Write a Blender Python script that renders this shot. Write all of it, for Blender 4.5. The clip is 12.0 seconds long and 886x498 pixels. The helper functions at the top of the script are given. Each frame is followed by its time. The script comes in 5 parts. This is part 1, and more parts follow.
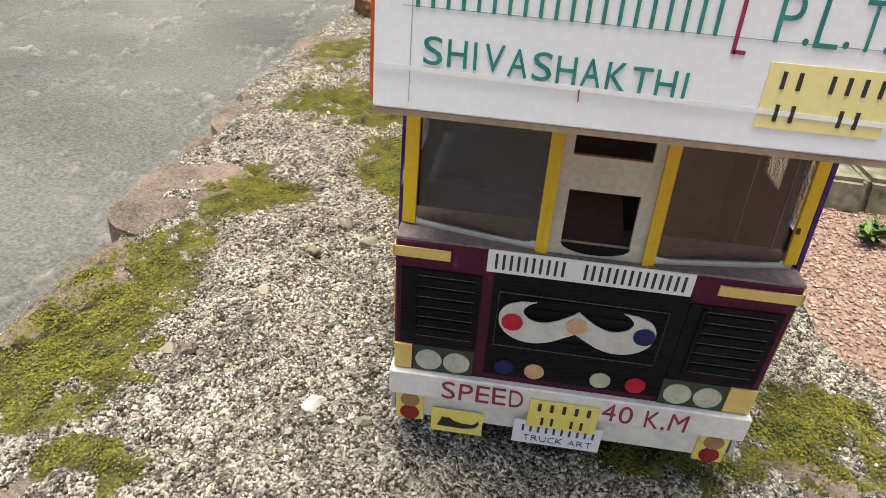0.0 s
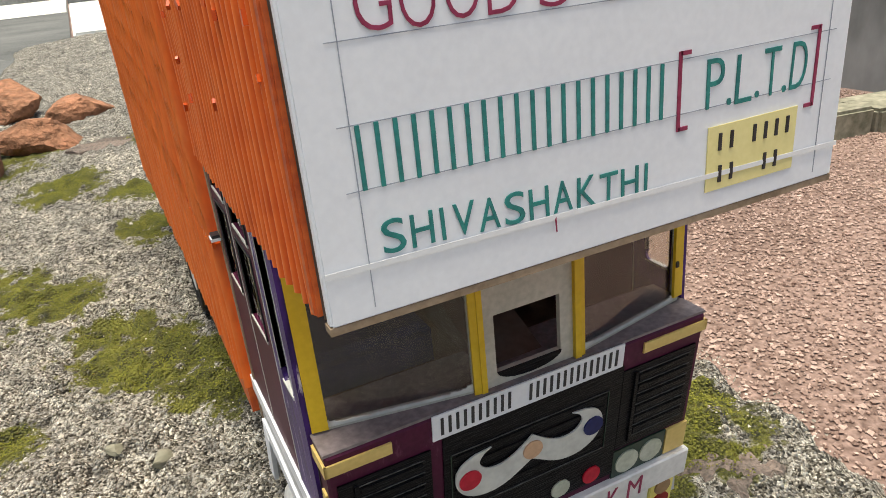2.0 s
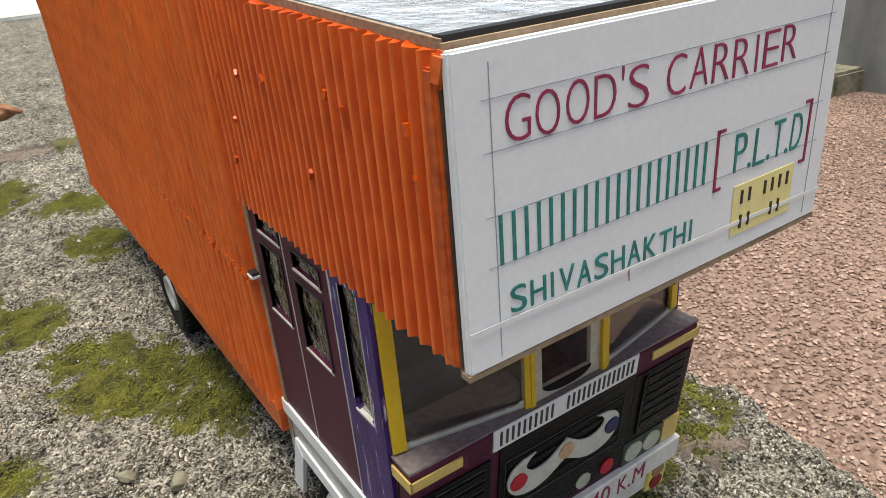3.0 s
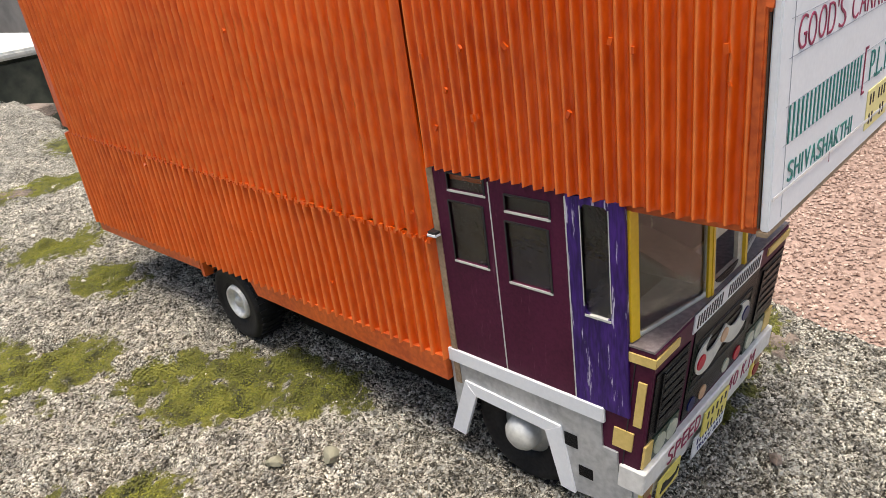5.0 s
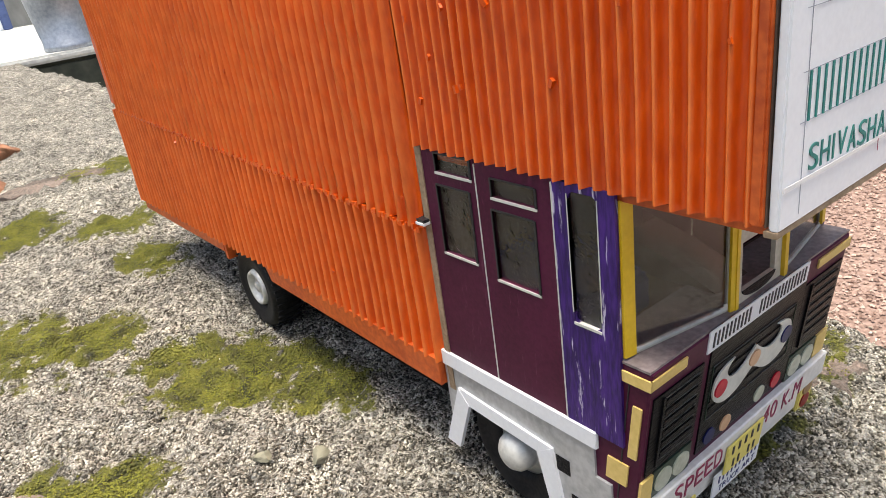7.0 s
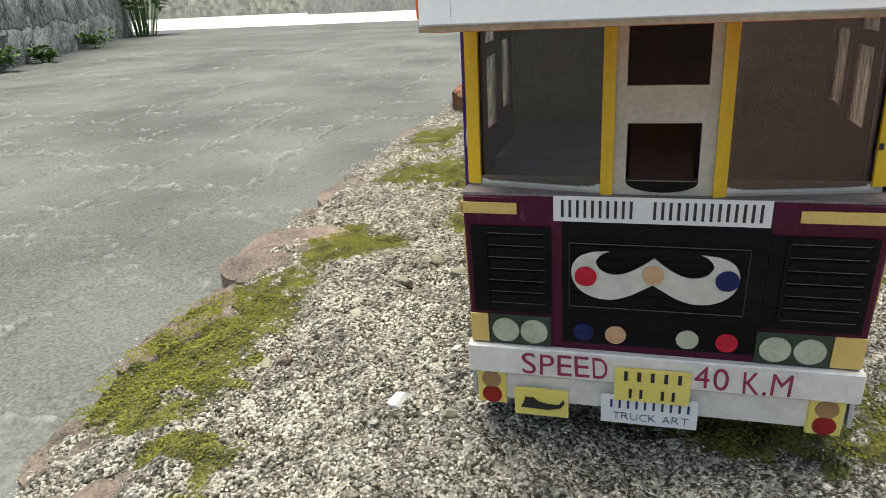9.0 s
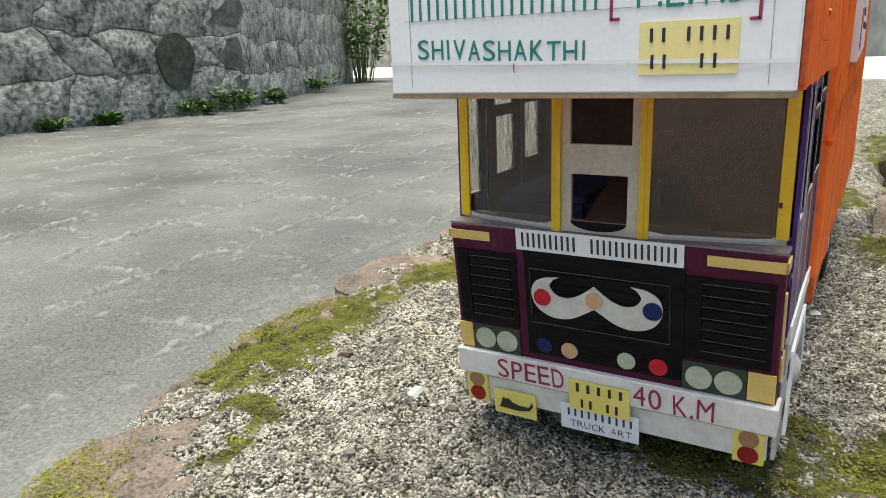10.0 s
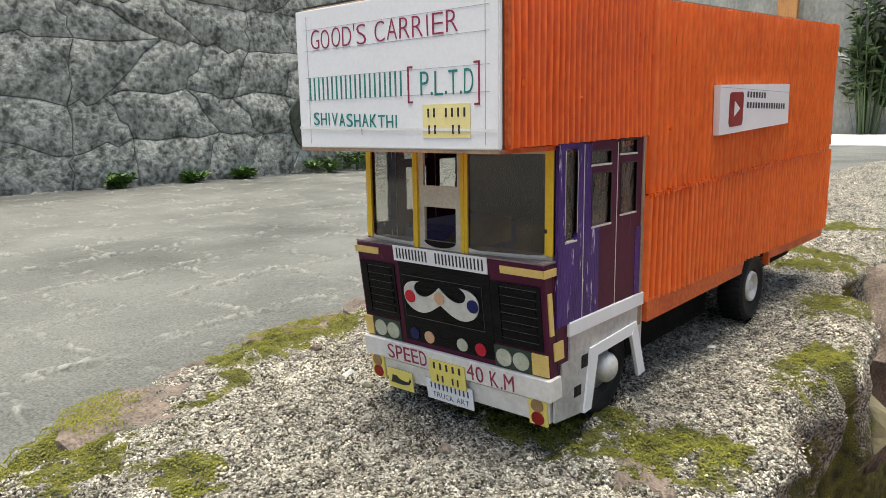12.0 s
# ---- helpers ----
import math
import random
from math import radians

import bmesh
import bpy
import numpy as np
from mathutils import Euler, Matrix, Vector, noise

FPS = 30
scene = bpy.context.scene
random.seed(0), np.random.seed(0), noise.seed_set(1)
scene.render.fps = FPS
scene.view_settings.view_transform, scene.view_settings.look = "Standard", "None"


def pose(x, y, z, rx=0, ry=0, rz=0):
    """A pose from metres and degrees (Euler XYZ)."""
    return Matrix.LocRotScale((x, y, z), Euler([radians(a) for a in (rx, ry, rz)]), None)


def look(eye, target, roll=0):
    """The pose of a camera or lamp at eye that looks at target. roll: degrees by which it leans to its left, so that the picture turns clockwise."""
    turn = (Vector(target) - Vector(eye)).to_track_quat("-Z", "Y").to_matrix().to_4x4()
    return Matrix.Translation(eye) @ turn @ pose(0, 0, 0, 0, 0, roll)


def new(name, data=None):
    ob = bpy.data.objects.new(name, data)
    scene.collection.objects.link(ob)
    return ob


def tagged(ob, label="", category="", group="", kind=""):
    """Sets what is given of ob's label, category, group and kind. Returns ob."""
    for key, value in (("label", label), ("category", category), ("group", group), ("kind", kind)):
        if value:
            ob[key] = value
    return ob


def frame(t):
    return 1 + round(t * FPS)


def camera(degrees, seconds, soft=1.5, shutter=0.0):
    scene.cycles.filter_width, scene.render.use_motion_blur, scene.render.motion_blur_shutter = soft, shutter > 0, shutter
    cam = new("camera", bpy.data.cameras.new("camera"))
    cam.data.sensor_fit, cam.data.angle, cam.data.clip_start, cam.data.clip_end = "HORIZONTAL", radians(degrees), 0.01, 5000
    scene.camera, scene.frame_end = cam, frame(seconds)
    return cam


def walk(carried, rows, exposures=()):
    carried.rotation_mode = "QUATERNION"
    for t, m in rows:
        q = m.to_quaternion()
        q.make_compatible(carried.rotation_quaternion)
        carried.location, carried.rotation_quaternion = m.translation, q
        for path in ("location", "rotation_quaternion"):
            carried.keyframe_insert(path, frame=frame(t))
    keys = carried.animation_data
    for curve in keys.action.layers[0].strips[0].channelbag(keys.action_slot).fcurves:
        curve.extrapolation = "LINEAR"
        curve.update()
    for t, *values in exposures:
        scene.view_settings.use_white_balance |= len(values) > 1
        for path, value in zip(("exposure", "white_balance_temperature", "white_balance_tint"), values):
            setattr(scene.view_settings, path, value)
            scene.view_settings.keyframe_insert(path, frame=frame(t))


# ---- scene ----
cam = camera(64.2, 12.0, 0.5)
PATH = [
    (0, (-0.035, -0.229, 0.249), (-0.198, 1.506, -0.732), 4.5),
    (0.5, (-0.069, -0.206, 0.23), (0.06, 1.603, -0.614), -2.9),
    (1, (-0.09, -0.189, 0.205), (0.405, 1.548, -0.653), -2.8),
    (1.5, (-0.094, -0.171, 0.223), (0.585, 1.523, -0.597), -5.0),
    (2, (-0.106, -0.168, 0.257), (0.652, 1.501, -0.541), -5.7),
    (2.5, (-0.13, -0.166, 0.278), (0.775, 1.418, -0.541), -5.1),
    (3, (-0.157, -0.162, 0.291), (0.812, 1.363, -0.567), -4.9),
    (3.5, (-0.196, -0.165, 0.296), (0.779, 1.358, -0.558), -6.2),
    (3.7, (-0.211, -0.166, 0.296), (0.772, 1.347, -0.566), -6.4),
    (5.3, (-0.316, -0.111, 0.292), (0.967, 1.173, -0.547), -8.5),
    (5.5, (-0.322, -0.108, 0.288), (0.963, 1.164, -0.566), -8.5),
    (6, (-0.311, -0.104, 0.275), (0.93, 1.216, -0.571), -7.7),
    (6.5, (-0.27, -0.113, 0.267), (0.919, 1.269, -0.555), -7.3),
    (6.7, (-0.264, -0.117, 0.273), (0.879, 1.304, -0.547), -7.9),
    (8.3, (-0.092, -0.236, 0.212), (0.089, 1.627, -0.494), -6.6),
    (8.5, (-0.075, -0.254, 0.206), (-0.174, 1.602, -0.533), -7.0),
    (9, (-0.011, -0.255, 0.195), (-0.523, 1.554, -0.487), -2.9),
    (9.5, (0.06, -0.269, 0.192), (-0.723, 1.476, -0.392), -1.4),
    (10, (0.096, -0.288, 0.201), (-0.906, 1.359, -0.332), -2.2),
    (10.5, (0.158, -0.303, 0.201), (-0.944, 1.301, -0.261), -2.3),
    (11, (0.205, -0.329, 0.196), (-0.991, 1.225, -0.197), -2.1),
    (11.5, (0.242, -0.328, 0.197), (-1.007, 1.188, -0.176), -1.4),
    (12, (0.278, -0.32, 0.199), (-1.005, 1.173, -0.152), -0.9),
]
walk(cam, [(t, look(eye, target, roll)) for t, eye, target, roll in PATH], [(0, 1.3, 7300, 7), (1.5, 1.16, 7200, 6), (2.5, 1.02, 7050, 4), (3.7, 0.72, 7150, 4), (5.3, 1.38, 7000, 9), (6.7, 1.48, 7000, 9), (8.5, 1.2, 6950, 2), (9.5, 1.28, 6900, 1), (12, 1.36, 7050, 4)])

# ---------------------------------------------------------------- world and sun
world = bpy.data.worlds.new("sky_world")
scene.world = world
world.use_nodes = True
wn, wl = world.node_tree.nodes, world.node_tree.links
sky = wn.new("ShaderNodeTexSky")
sky.sky_type, sky.sun_disc = "NISHITA", False
sky.sun_elevation, sky.sun_rotation = radians(86), radians(231)
sky.air_density, sky.dust_density, sky.ozone_density = 1.0, 4.0, 1.0
wn["Background"].inputs["Strength"].default_value = 0.10
wl.new(sky.outputs[0], wn["Background"].inputs["Color"])
sun = new("sun", bpy.data.lights.new("sun", "SUN"))
sun.data.energy, sun.data.angle, sun.data.color = 2.5, radians(30), (1.0, 0.965, 0.91)
sun.matrix_world = look((-0.25, -0.2, 5), (0, 0, 0))

# ---------------------------------------------------------------- materials


def nodes_of(name):
    m = bpy.data.materials.new(name)
    m.use_nodes = True
    return m, m.node_tree.nodes, m.node_tree.links, m.node_tree.nodes["Principled BSDF"]


def surface(name, a, b, rough=0.6, fine=400.0, broad=25.0, mix=0.5, bump=0.1, depth=0.001, metal=0.0, spec=0.5, stretch=(1, 1, 1), island=0.0, spread=0.12):
    """Two colours mixed by a broad and a fine noise, with fine relief; island: how much single pieces differ."""
    m, n, l, p = nodes_of(name)
    tc, mp = n.new("ShaderNodeTexCoord"), n.new("ShaderNodeMapping")
    mp.inputs["Scale"].default_value = stretch
    l.new(tc.outputs["Object"], mp.inputs[0])
    n1, n2 = n.new("ShaderNodeTexNoise"), n.new("ShaderNodeTexNoise")
    n1.inputs["Scale"].default_value, n2.inputs["Scale"].default_value = broad, fine
    n1.inputs["Detail"].default_value, n2.inputs["Detail"].default_value = 5, 4
    for t in (n1, n2):
        l.new(mp.outputs[0], t.inputs["Vector"])
    mm = n.new("ShaderNodeMix")
    mm.inputs["Factor"].default_value = mix
    l.new(n1.outputs[0], mm.inputs["A"])
    l.new(n2.outputs[0], mm.inputs["B"])
    fac = mm.outputs["Result"]
    if island:
        g = n.new("ShaderNodeNewGeometry")
        m2 = n.new("ShaderNodeMix")
        m2.inputs["Factor"].default_value = island
        l.new(fac, m2.inputs["A"])
        l.new(g.outputs["Random Per Island"], m2.inputs["B"])
        fac = m2.outputs["Result"]
    r = n.new("ShaderNodeValToRGB")
    lo = 0.5 - spread if not island else 0.15
    hi = 0.5 + spread if not island else 0.85
    r.color_ramp.elements[0].position, r.color_ramp.elements[1].position = lo, hi
    r.color_ramp.elements[0].color, r.color_ramp.elements[1].color = (*a, 1), (*b, 1)
    l.new(fac, r.inputs[0])
    l.new(r.outputs[0], p.inputs["Base Color"])
    p.inputs["Roughness"].default_value, p.inputs["Metallic"].default_value = rough, metal
    p.inputs["Specular IOR Level"].default_value = spec
    if bump:
        bp = n.new("ShaderNodeBump")
        bp.inputs["Strength"].default_value, bp.inputs["Distance"].default_value = bump, depth
        l.new(n2.outputs[0], bp.inputs["Height"])
        l.new(bp.outputs[0], p.inputs["Normal"])
    return m


ORANGE = surface("orange_paint", (0.50, 0.052, 0.002), (0.84, 0.125, 0.005), 0.34, 260, 9, 0.45, 0.5, 0.0008, stretch=(1, 1, 0.35), spread=0.16)


def pale_crests(m):
    """Paler orange painted along the flute crests as their highlight, broken by noise."""
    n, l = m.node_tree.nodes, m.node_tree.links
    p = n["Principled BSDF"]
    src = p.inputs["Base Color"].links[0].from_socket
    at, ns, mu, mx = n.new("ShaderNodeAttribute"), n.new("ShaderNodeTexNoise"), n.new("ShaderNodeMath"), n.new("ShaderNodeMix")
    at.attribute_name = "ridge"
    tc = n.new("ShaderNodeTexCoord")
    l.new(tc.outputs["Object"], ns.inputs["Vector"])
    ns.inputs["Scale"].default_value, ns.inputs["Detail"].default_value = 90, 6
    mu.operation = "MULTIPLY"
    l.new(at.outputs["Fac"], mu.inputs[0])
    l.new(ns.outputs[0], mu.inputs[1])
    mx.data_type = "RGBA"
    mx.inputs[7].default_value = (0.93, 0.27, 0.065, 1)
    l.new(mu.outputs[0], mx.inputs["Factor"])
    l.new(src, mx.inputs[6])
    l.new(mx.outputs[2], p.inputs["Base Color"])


pale_crests(ORANGE)
# duller, darker orange for beams, corners, rear wall and overhang underside
ORANGE_DARK = surface("orange_paint_dark", (0.42, 0.06, 0.008), (0.68, 0.13, 0.02), 0.5, 300, 30, 0.5, 0.3, 0.0006)
WHITE = surface("white_card", (0.74, 0.75, 0.775), (0.81, 0.82, 0.84), 0.45, 500, 14, 0.4, 0.05, 0.0003)
WHITE_DULL = surface("dull_white_card", (0.62, 0.60, 0.565), (0.77, 0.75, 0.715), 0.5, 300, 60, 0.5, 0.08, 0.0003)
WHITE_STRIP = surface("white_tape_strip", (0.72, 0.72, 0.72), (0.8, 0.8, 0.8), 0.25, 500, 30, 0.4, 0.05, 0.0003)
MAROON = surface("maroon_card", (0.055, 0.006, 0.024), (0.08, 0.010, 0.036), 0.45, 600, 30, 0.5, 0.08, 0.0003, spec=0.18)
VIOLET = surface("violet_marker_paint", (0.020, 0.005, 0.075), (0.062, 0.018, 0.19), 0.4, 420, 70, 0.6, 0.4, 0.0006, spec=0.3, stretch=(1, 1.6, 0.3), spread=0.12)


def scratched(m, colour, scale, low, high, stretch):
    """Thin upright scratches that bare the pale card under the paint."""
    n, l = m.node_tree.nodes, m.node_tree.links
    p = n["Principled BSDF"]
    src = p.inputs["Base Color"].links[0].from_socket
    tc, mp, ns, mr, mx = n.new("ShaderNodeTexCoord"), n.new("ShaderNodeMapping"), n.new("ShaderNodeTexNoise"), n.new("ShaderNodeMapRange"), n.new("ShaderNodeMix")
    mp.inputs["Scale"].default_value = stretch
    l.new(tc.outputs["Object"], mp.inputs[0])
    l.new(mp.outputs[0], ns.inputs["Vector"])
    ns.inputs["Scale"].default_value, ns.inputs["Detail"].default_value, ns.inputs["Roughness"].default_value = scale, 7, 0.65
    mr.inputs["From Min"].default_value, mr.inputs["From Max"].default_value = low, high
    l.new(ns.outputs[0], mr.inputs[0])
    mx.data_type = "RGBA"
    mx.inputs[7].default_value = (*colour, 1)
    l.new(mr.outputs[0], mx.inputs["Factor"])
    l.new(src, mx.inputs[6])
    l.new(mx.outputs[2], p.inputs["Base Color"])


scratched(VIOLET, (0.62, 0.58, 0.70), 240, 0.605, 0.67, (1, 1.5, 0.2))
scratched(MAROON, (0.16, 0.05, 0.09), 300, 0.62, 0.75, (1, 1.5, 0.2))
BLACK = surface("black_marker_card", (0.002, 0.002, 0.003), (0.009, 0.009, 0.011), 0.3, 700, 50, 0.5, 0.6, 0.0006, spec=0.1, stretch=(0.3, 1, 2))
BLACK_EDGE = surface("black_pen_line", (0.012, 0.012, 0.014), (0.02, 0.02, 0.022), 0.5, 700, 50, 0.5, 0.1, 0.0003)
YELLOW = surface("yellow_strip", (0.60, 0.38, 0.01), (0.70, 0.46, 0.02), 0.42, 400, 40, 0.5, 0.08, 0.0003)
CREAM = surface("pale_yellow_sticker", (0.62, 0.44, 0.13), (0.72, 0.52, 0.18), 0.5, 500, 60, 0.5, 0.08, 0.0003)
LEMON = surface("lemon_paper", (0.74, 0.62, 0.14), (0.80, 0.68, 0.2), 0.5, 500, 60, 0.5, 0.05, 0.0003)
LEMON_PALE = surface("pale_lemon_paper", (0.76, 0.66, 0.28), (0.82, 0.72, 0.33), 0.5, 500, 60, 0.5, 0.05, 0.0003)
IVORY = surface("ivory_card", (0.40, 0.38, 0.31), (0.53, 0.50, 0.42), 0.55, 500, 60, 0.5, 0.12, 0.0004)
SILVER = surface("grey_silver_card", (0.34, 0.35, 0.36), (0.52, 0.53, 0.54), 0.38, 300, 45, 0.5, 0.15, 0.0005, metal=0.35)
LEDGE = surface("grey_mauve_card", (0.13, 0.105, 0.105), (0.24, 0.20, 0.20), 0.5, 400, 50, 0.5, 0.1, 0.0004)
PALE_GREY = surface("light_grey_foil", (0.50, 0.50, 0.46), (0.62, 0.62, 0.57), 0.35, 350, 120, 0.5, 0.3, 0.0004)
LAMP_GLASS = surface("pale_green_reflector", (0.36, 0.38, 0.29), (0.50, 0.52, 0.42), 0.35, 500, 120, 0.5, 0.3, 0.0003)
GREEN_DARK = surface("dark_green_card", (0.012, 0.03, 0.02), (0.02, 0.045, 0.03), 0.4, 500, 60, 0.5, 0.1, 0.0003)
RED = surface("red_sticker", (0.42, 0.012, 0.03), (0.55, 0.02, 0.045), 0.35, 500, 90, 0.5, 0.1, 0.0003, spec=0.2)
RED_DARK = surface("dark_red_sticker", (0.20, 0.012, 0.014), (0.30, 0.02, 0.02), 0.35, 500, 90, 0.5, 0.1, 0.0003, spec=0.2)
NAVY = surface("navy_sticker", (0.008, 0.012, 0.07), (0.014, 0.02, 0.11), 0.3, 500, 90, 0.5, 0.1, 0.0003, spec=0.2)
PEACH = surface("peach_sticker", (0.50, 0.30, 0.17), (0.62, 0.38, 0.23), 0.4, 500, 90, 0.5, 0.1, 0.0003)
BROWN_LAMP = surface("brown_sticker", (0.28, 0.16, 0.07), (0.36, 0.21, 0.1), 0.4, 500, 90, 0.5, 0.1, 0.0003)
INK_RED = surface("crimson_ink", (0.22, 0.012, 0.05), (0.32, 0.03, 0.09), 0.5, 800, 300, 0.5, 0.0)
INK_TEAL = surface("teal_ink", (0.008, 0.15, 0.14), (0.02, 0.24, 0.21), 0.5, 800, 300, 0.5, 0.0)
INK_BLACK = surface("black_ink", (0.012, 0.012, 0.015), (0.03, 0.03, 0.035), 0.5, 800, 300, 0.5, 0.0)
INK_BLUE = surface("dark_blue_ink", (0.02, 0.03, 0.12), (0.04, 0.05, 0.17), 0.5, 800, 300, 0.5, 0.0)
PENCIL = surface("grey_pencil", (0.22, 0.24, 0.29), (0.4, 0.42, 0.46), 0.6, 900, 200, 0.5, 0.0)
BROWN = surface("brown_board", (0.075, 0.048, 0.034), (0.12, 0.08, 0.058), 0.6, 300, 30, 0.5, 0.15, 0.0005)
RAW_EDGE = surface("raw_cardboard_edge", (0.22, 0.15, 0.09), (0.36, 0.26, 0.17), 0.75, 500, 60, 0.5, 0.3, 0.0005)
SEAT_BLUE = surface("dark_blue_felt", (0.028, 0.028, 0.085), (0.05, 0.048, 0.14), 0.7, 500, 60, 0.5, 0.2, 0.0005)
RUBBER = surface("black_rubber", (0.006, 0.006, 0.007), (0.018, 0.018, 0.019), 0.6, 500, 60, 0.5, 0.3, 0.0005, spec=0.2)
CHROME = surface("silver_hub_paint", (0.50, 0.50, 0.48), (0.66, 0.66, 0.63), 0.42, 400, 80, 0.5, 0.2, 0.0005, metal=0.35)
CHASSIS = surface("dark_chassis_board", (0.005, 0.0045, 0.004), (0.014, 0.012, 0.011), 0.8, 300, 50, 0.5, 0.2, 0.0005, spec=0.1)
FOIL = surface("crumpled_silver_foil", (0.58, 0.64, 0.70), (0.86, 0.89, 0.92), 0.22, 90, 25, 0.5, 1.0, 0.006, metal=0.5)


def clear_plastic(name, tint, rough, crinkle=0.0):
    """Thin clear sheet, buckled a little."""
    m, n, l, p = nodes_of(name)
    p.inputs["Base Color"].default_value = (*tint, 1)
    p.inputs["Transmission Weight"].default_value = 1
    p.inputs["Roughness"].default_value, p.inputs["IOR"].default_value = rough, 1.45
    if crinkle:
        ns, bp, tc = n.new("ShaderNodeTexNoise"), n.new("ShaderNodeBump"), n.new("ShaderNodeTexCoord")
        ns.inputs["Scale"].default_value, ns.inputs["Detail"].default_value = 120, 3
        l.new(tc.outputs["Object"], ns.inputs["Vector"])
        bp.inputs["Strength"].default_value, bp.inputs["Distance"].default_value = crinkle, 0.003
        l.new(ns.outputs[0], bp.inputs["Height"])
        l.new(bp.outputs[0], p.inputs["Normal"])
    return m


GLASS = clear_plastic("clear_plastic_sheet", (0.86, 0.84, 0.8), 0.04)
GLASS_SIDE = clear_plastic("hazy_plastic_sheet", (0.9, 0.9, 0.87), 0.09, 0.8)


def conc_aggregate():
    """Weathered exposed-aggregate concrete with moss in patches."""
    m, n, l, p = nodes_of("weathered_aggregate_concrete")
    tc = n.new("ShaderNodeTexCoord")
    vor = n.new("ShaderNodeTexVoronoi")
    vor.inputs["Scale"].default_value = 520
    l.new(tc.outputs["Object"], vor.inputs["Vector"])
    ramp = n.new("ShaderNodeValToRGB")
    sep = n.new("ShaderNodeSeparateColor")
    vor2 = n.new("ShaderNodeTexVoronoi")
    vor2.inputs["Scale"].default_value = 1050
    l.new(tc.outputs["Object"], vor2.inputs["Vector"])
    both = n.new("ShaderNodeMix")
    both.data_type = "RGBA"
    both.inputs["Factor"].default_value = 0.45
    l.new(vor.outputs["Color"], both.inputs[6])
    l.new(vor2.outputs["Color"], both.inputs[7])
    l.new(both.outputs[2], sep.inputs[0])
    # random grain tones; the darkest also stand in for shade in the pits
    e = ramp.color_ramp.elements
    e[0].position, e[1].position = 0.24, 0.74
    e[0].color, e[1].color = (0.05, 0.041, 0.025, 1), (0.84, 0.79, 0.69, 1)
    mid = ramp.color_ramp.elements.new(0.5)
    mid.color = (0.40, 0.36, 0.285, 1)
    l.new(sep.outputs[0], ramp.inputs[0])
    stain = n.new("ShaderNodeTexNoise")
    stain.inputs["Scale"].default_value, stain.inputs["Detail"].default_value = 14, 8
    l.new(tc.outputs["Object"], stain.inputs["Vector"])
    sr = n.new("ShaderNodeMapRange")
    sr.inputs["From Min"].default_value, sr.inputs["From Max"].default_value = 0.3, 0.7
    sr.inputs["To Min"].default_value, sr.inputs["To Max"].default_value = 0.62, 1.15
    l.new(stain.outputs[0], sr.inputs[0])
    mul = n.new("ShaderNodeMix")
    mul.data_type, mul.blend_type = "RGBA", "MULTIPLY"
    mul.inputs["Factor"].default_value = 1
    l.new(ramp.outputs[0], mul.inputs[6])
    l.new(sr.outputs[0], mul.inputs[7])
    lump = n.new("ShaderNodeTexNoise")
    lump.inputs["Scale"].default_value, lump.inputs["Detail"].default_value, lump.inputs["Roughness"].default_value = 75, 8, 0.7
    l.new(tc.outputs["Object"], lump.inputs["Vector"])
    lr = n.new("ShaderNodeMapRange")
    lr.inputs["From Min"].default_value, lr.inputs["From Max"].default_value = 0.36, 0.62
    lr.inputs["To Min"].default_value, lr.inputs["To Max"].default_value = 0.38, 1.4
    l.new(lump.outputs[0], lr.inputs[0])
    crusted = n.new("ShaderNodeMix")
    crusted.data_type, crusted.blend_type = "RGBA", "MULTIPLY"
    crusted.inputs["Factor"].default_value = 1
    l.new(mul.outputs[2], crusted.inputs[6])
    l.new(lr.outputs[0], crusted.inputs[7])
    # moss follows the painted patches of the wall top
    at = n.new("ShaderNodeAttribute")
    at.attribute_name = "moss"
    fine = n.new("ShaderNodeTexNoise")
    fine.inputs["Scale"].default_value, fine.inputs["Detail"].default_value = 150, 6
    l.new(tc.outputs["Object"], fine.inputs["Vector"])
    add = n.new("ShaderNodeMath")
    add.operation = "ADD"
    l.new(at.outputs["Fac"], add.inputs[0])
    l.new(fine.outputs[0], add.inputs[1])
    mr = n.new("ShaderNodeMapRange")
    mr.inputs["From Min"].default_value, mr.inputs["From Max"].default_value = 0.80, 0.98
    l.new(add.outputs[0], mr.inputs[0])
    green = n.new("ShaderNodeValToRGB")
    green.color_ramp.elements[0].color, green.color_ramp.elements[1].color = (0.035, 0.038, 0.008, 1), (0.25, 0.245, 0.035, 1)
    green.color_ramp.elements[0].position, green.color_ramp.elements[1].position = 0.3, 0.7
    g2 = n.new("ShaderNodeTexNoise")
    g2.inputs["Scale"].default_value, g2.inputs["Detail"].default_value = 60, 10
    l.new(tc.outputs["Object"], g2.inputs["Vector"])
    l.new(g2.outputs[0], green.inputs[0])
    mx = n.new("ShaderNodeMix")
    mx.data_type = "RGBA"
    l.new(mr.outputs[0], mx.inputs["Factor"])
    l.new(crusted.outputs[2], mx.inputs[6])
    l.new(green.outputs[0], mx.inputs[7])
    l.new(mx.outputs[2], p.inputs["Base Color"])
    p.inputs["Roughness"].default_value = 0.85
    crust = n.new("ShaderNodeTexNoise")
    crust.inputs["Scale"].default_value, crust.inputs["Detail"].default_value, crust.inputs["Roughness"].default_value = 170, 9, 0.68
    l.new(tc.outputs["Object"], crust.inputs["Vector"])
    hs = n.new("ShaderNodeMath")
    hs.operation = "SUBTRACT"
    l.new(crust.outputs[0], hs.inputs[0])
    l.new(vor.outputs["Distance"], hs.inputs[1])
    bp = n.new("ShaderNodeBump")
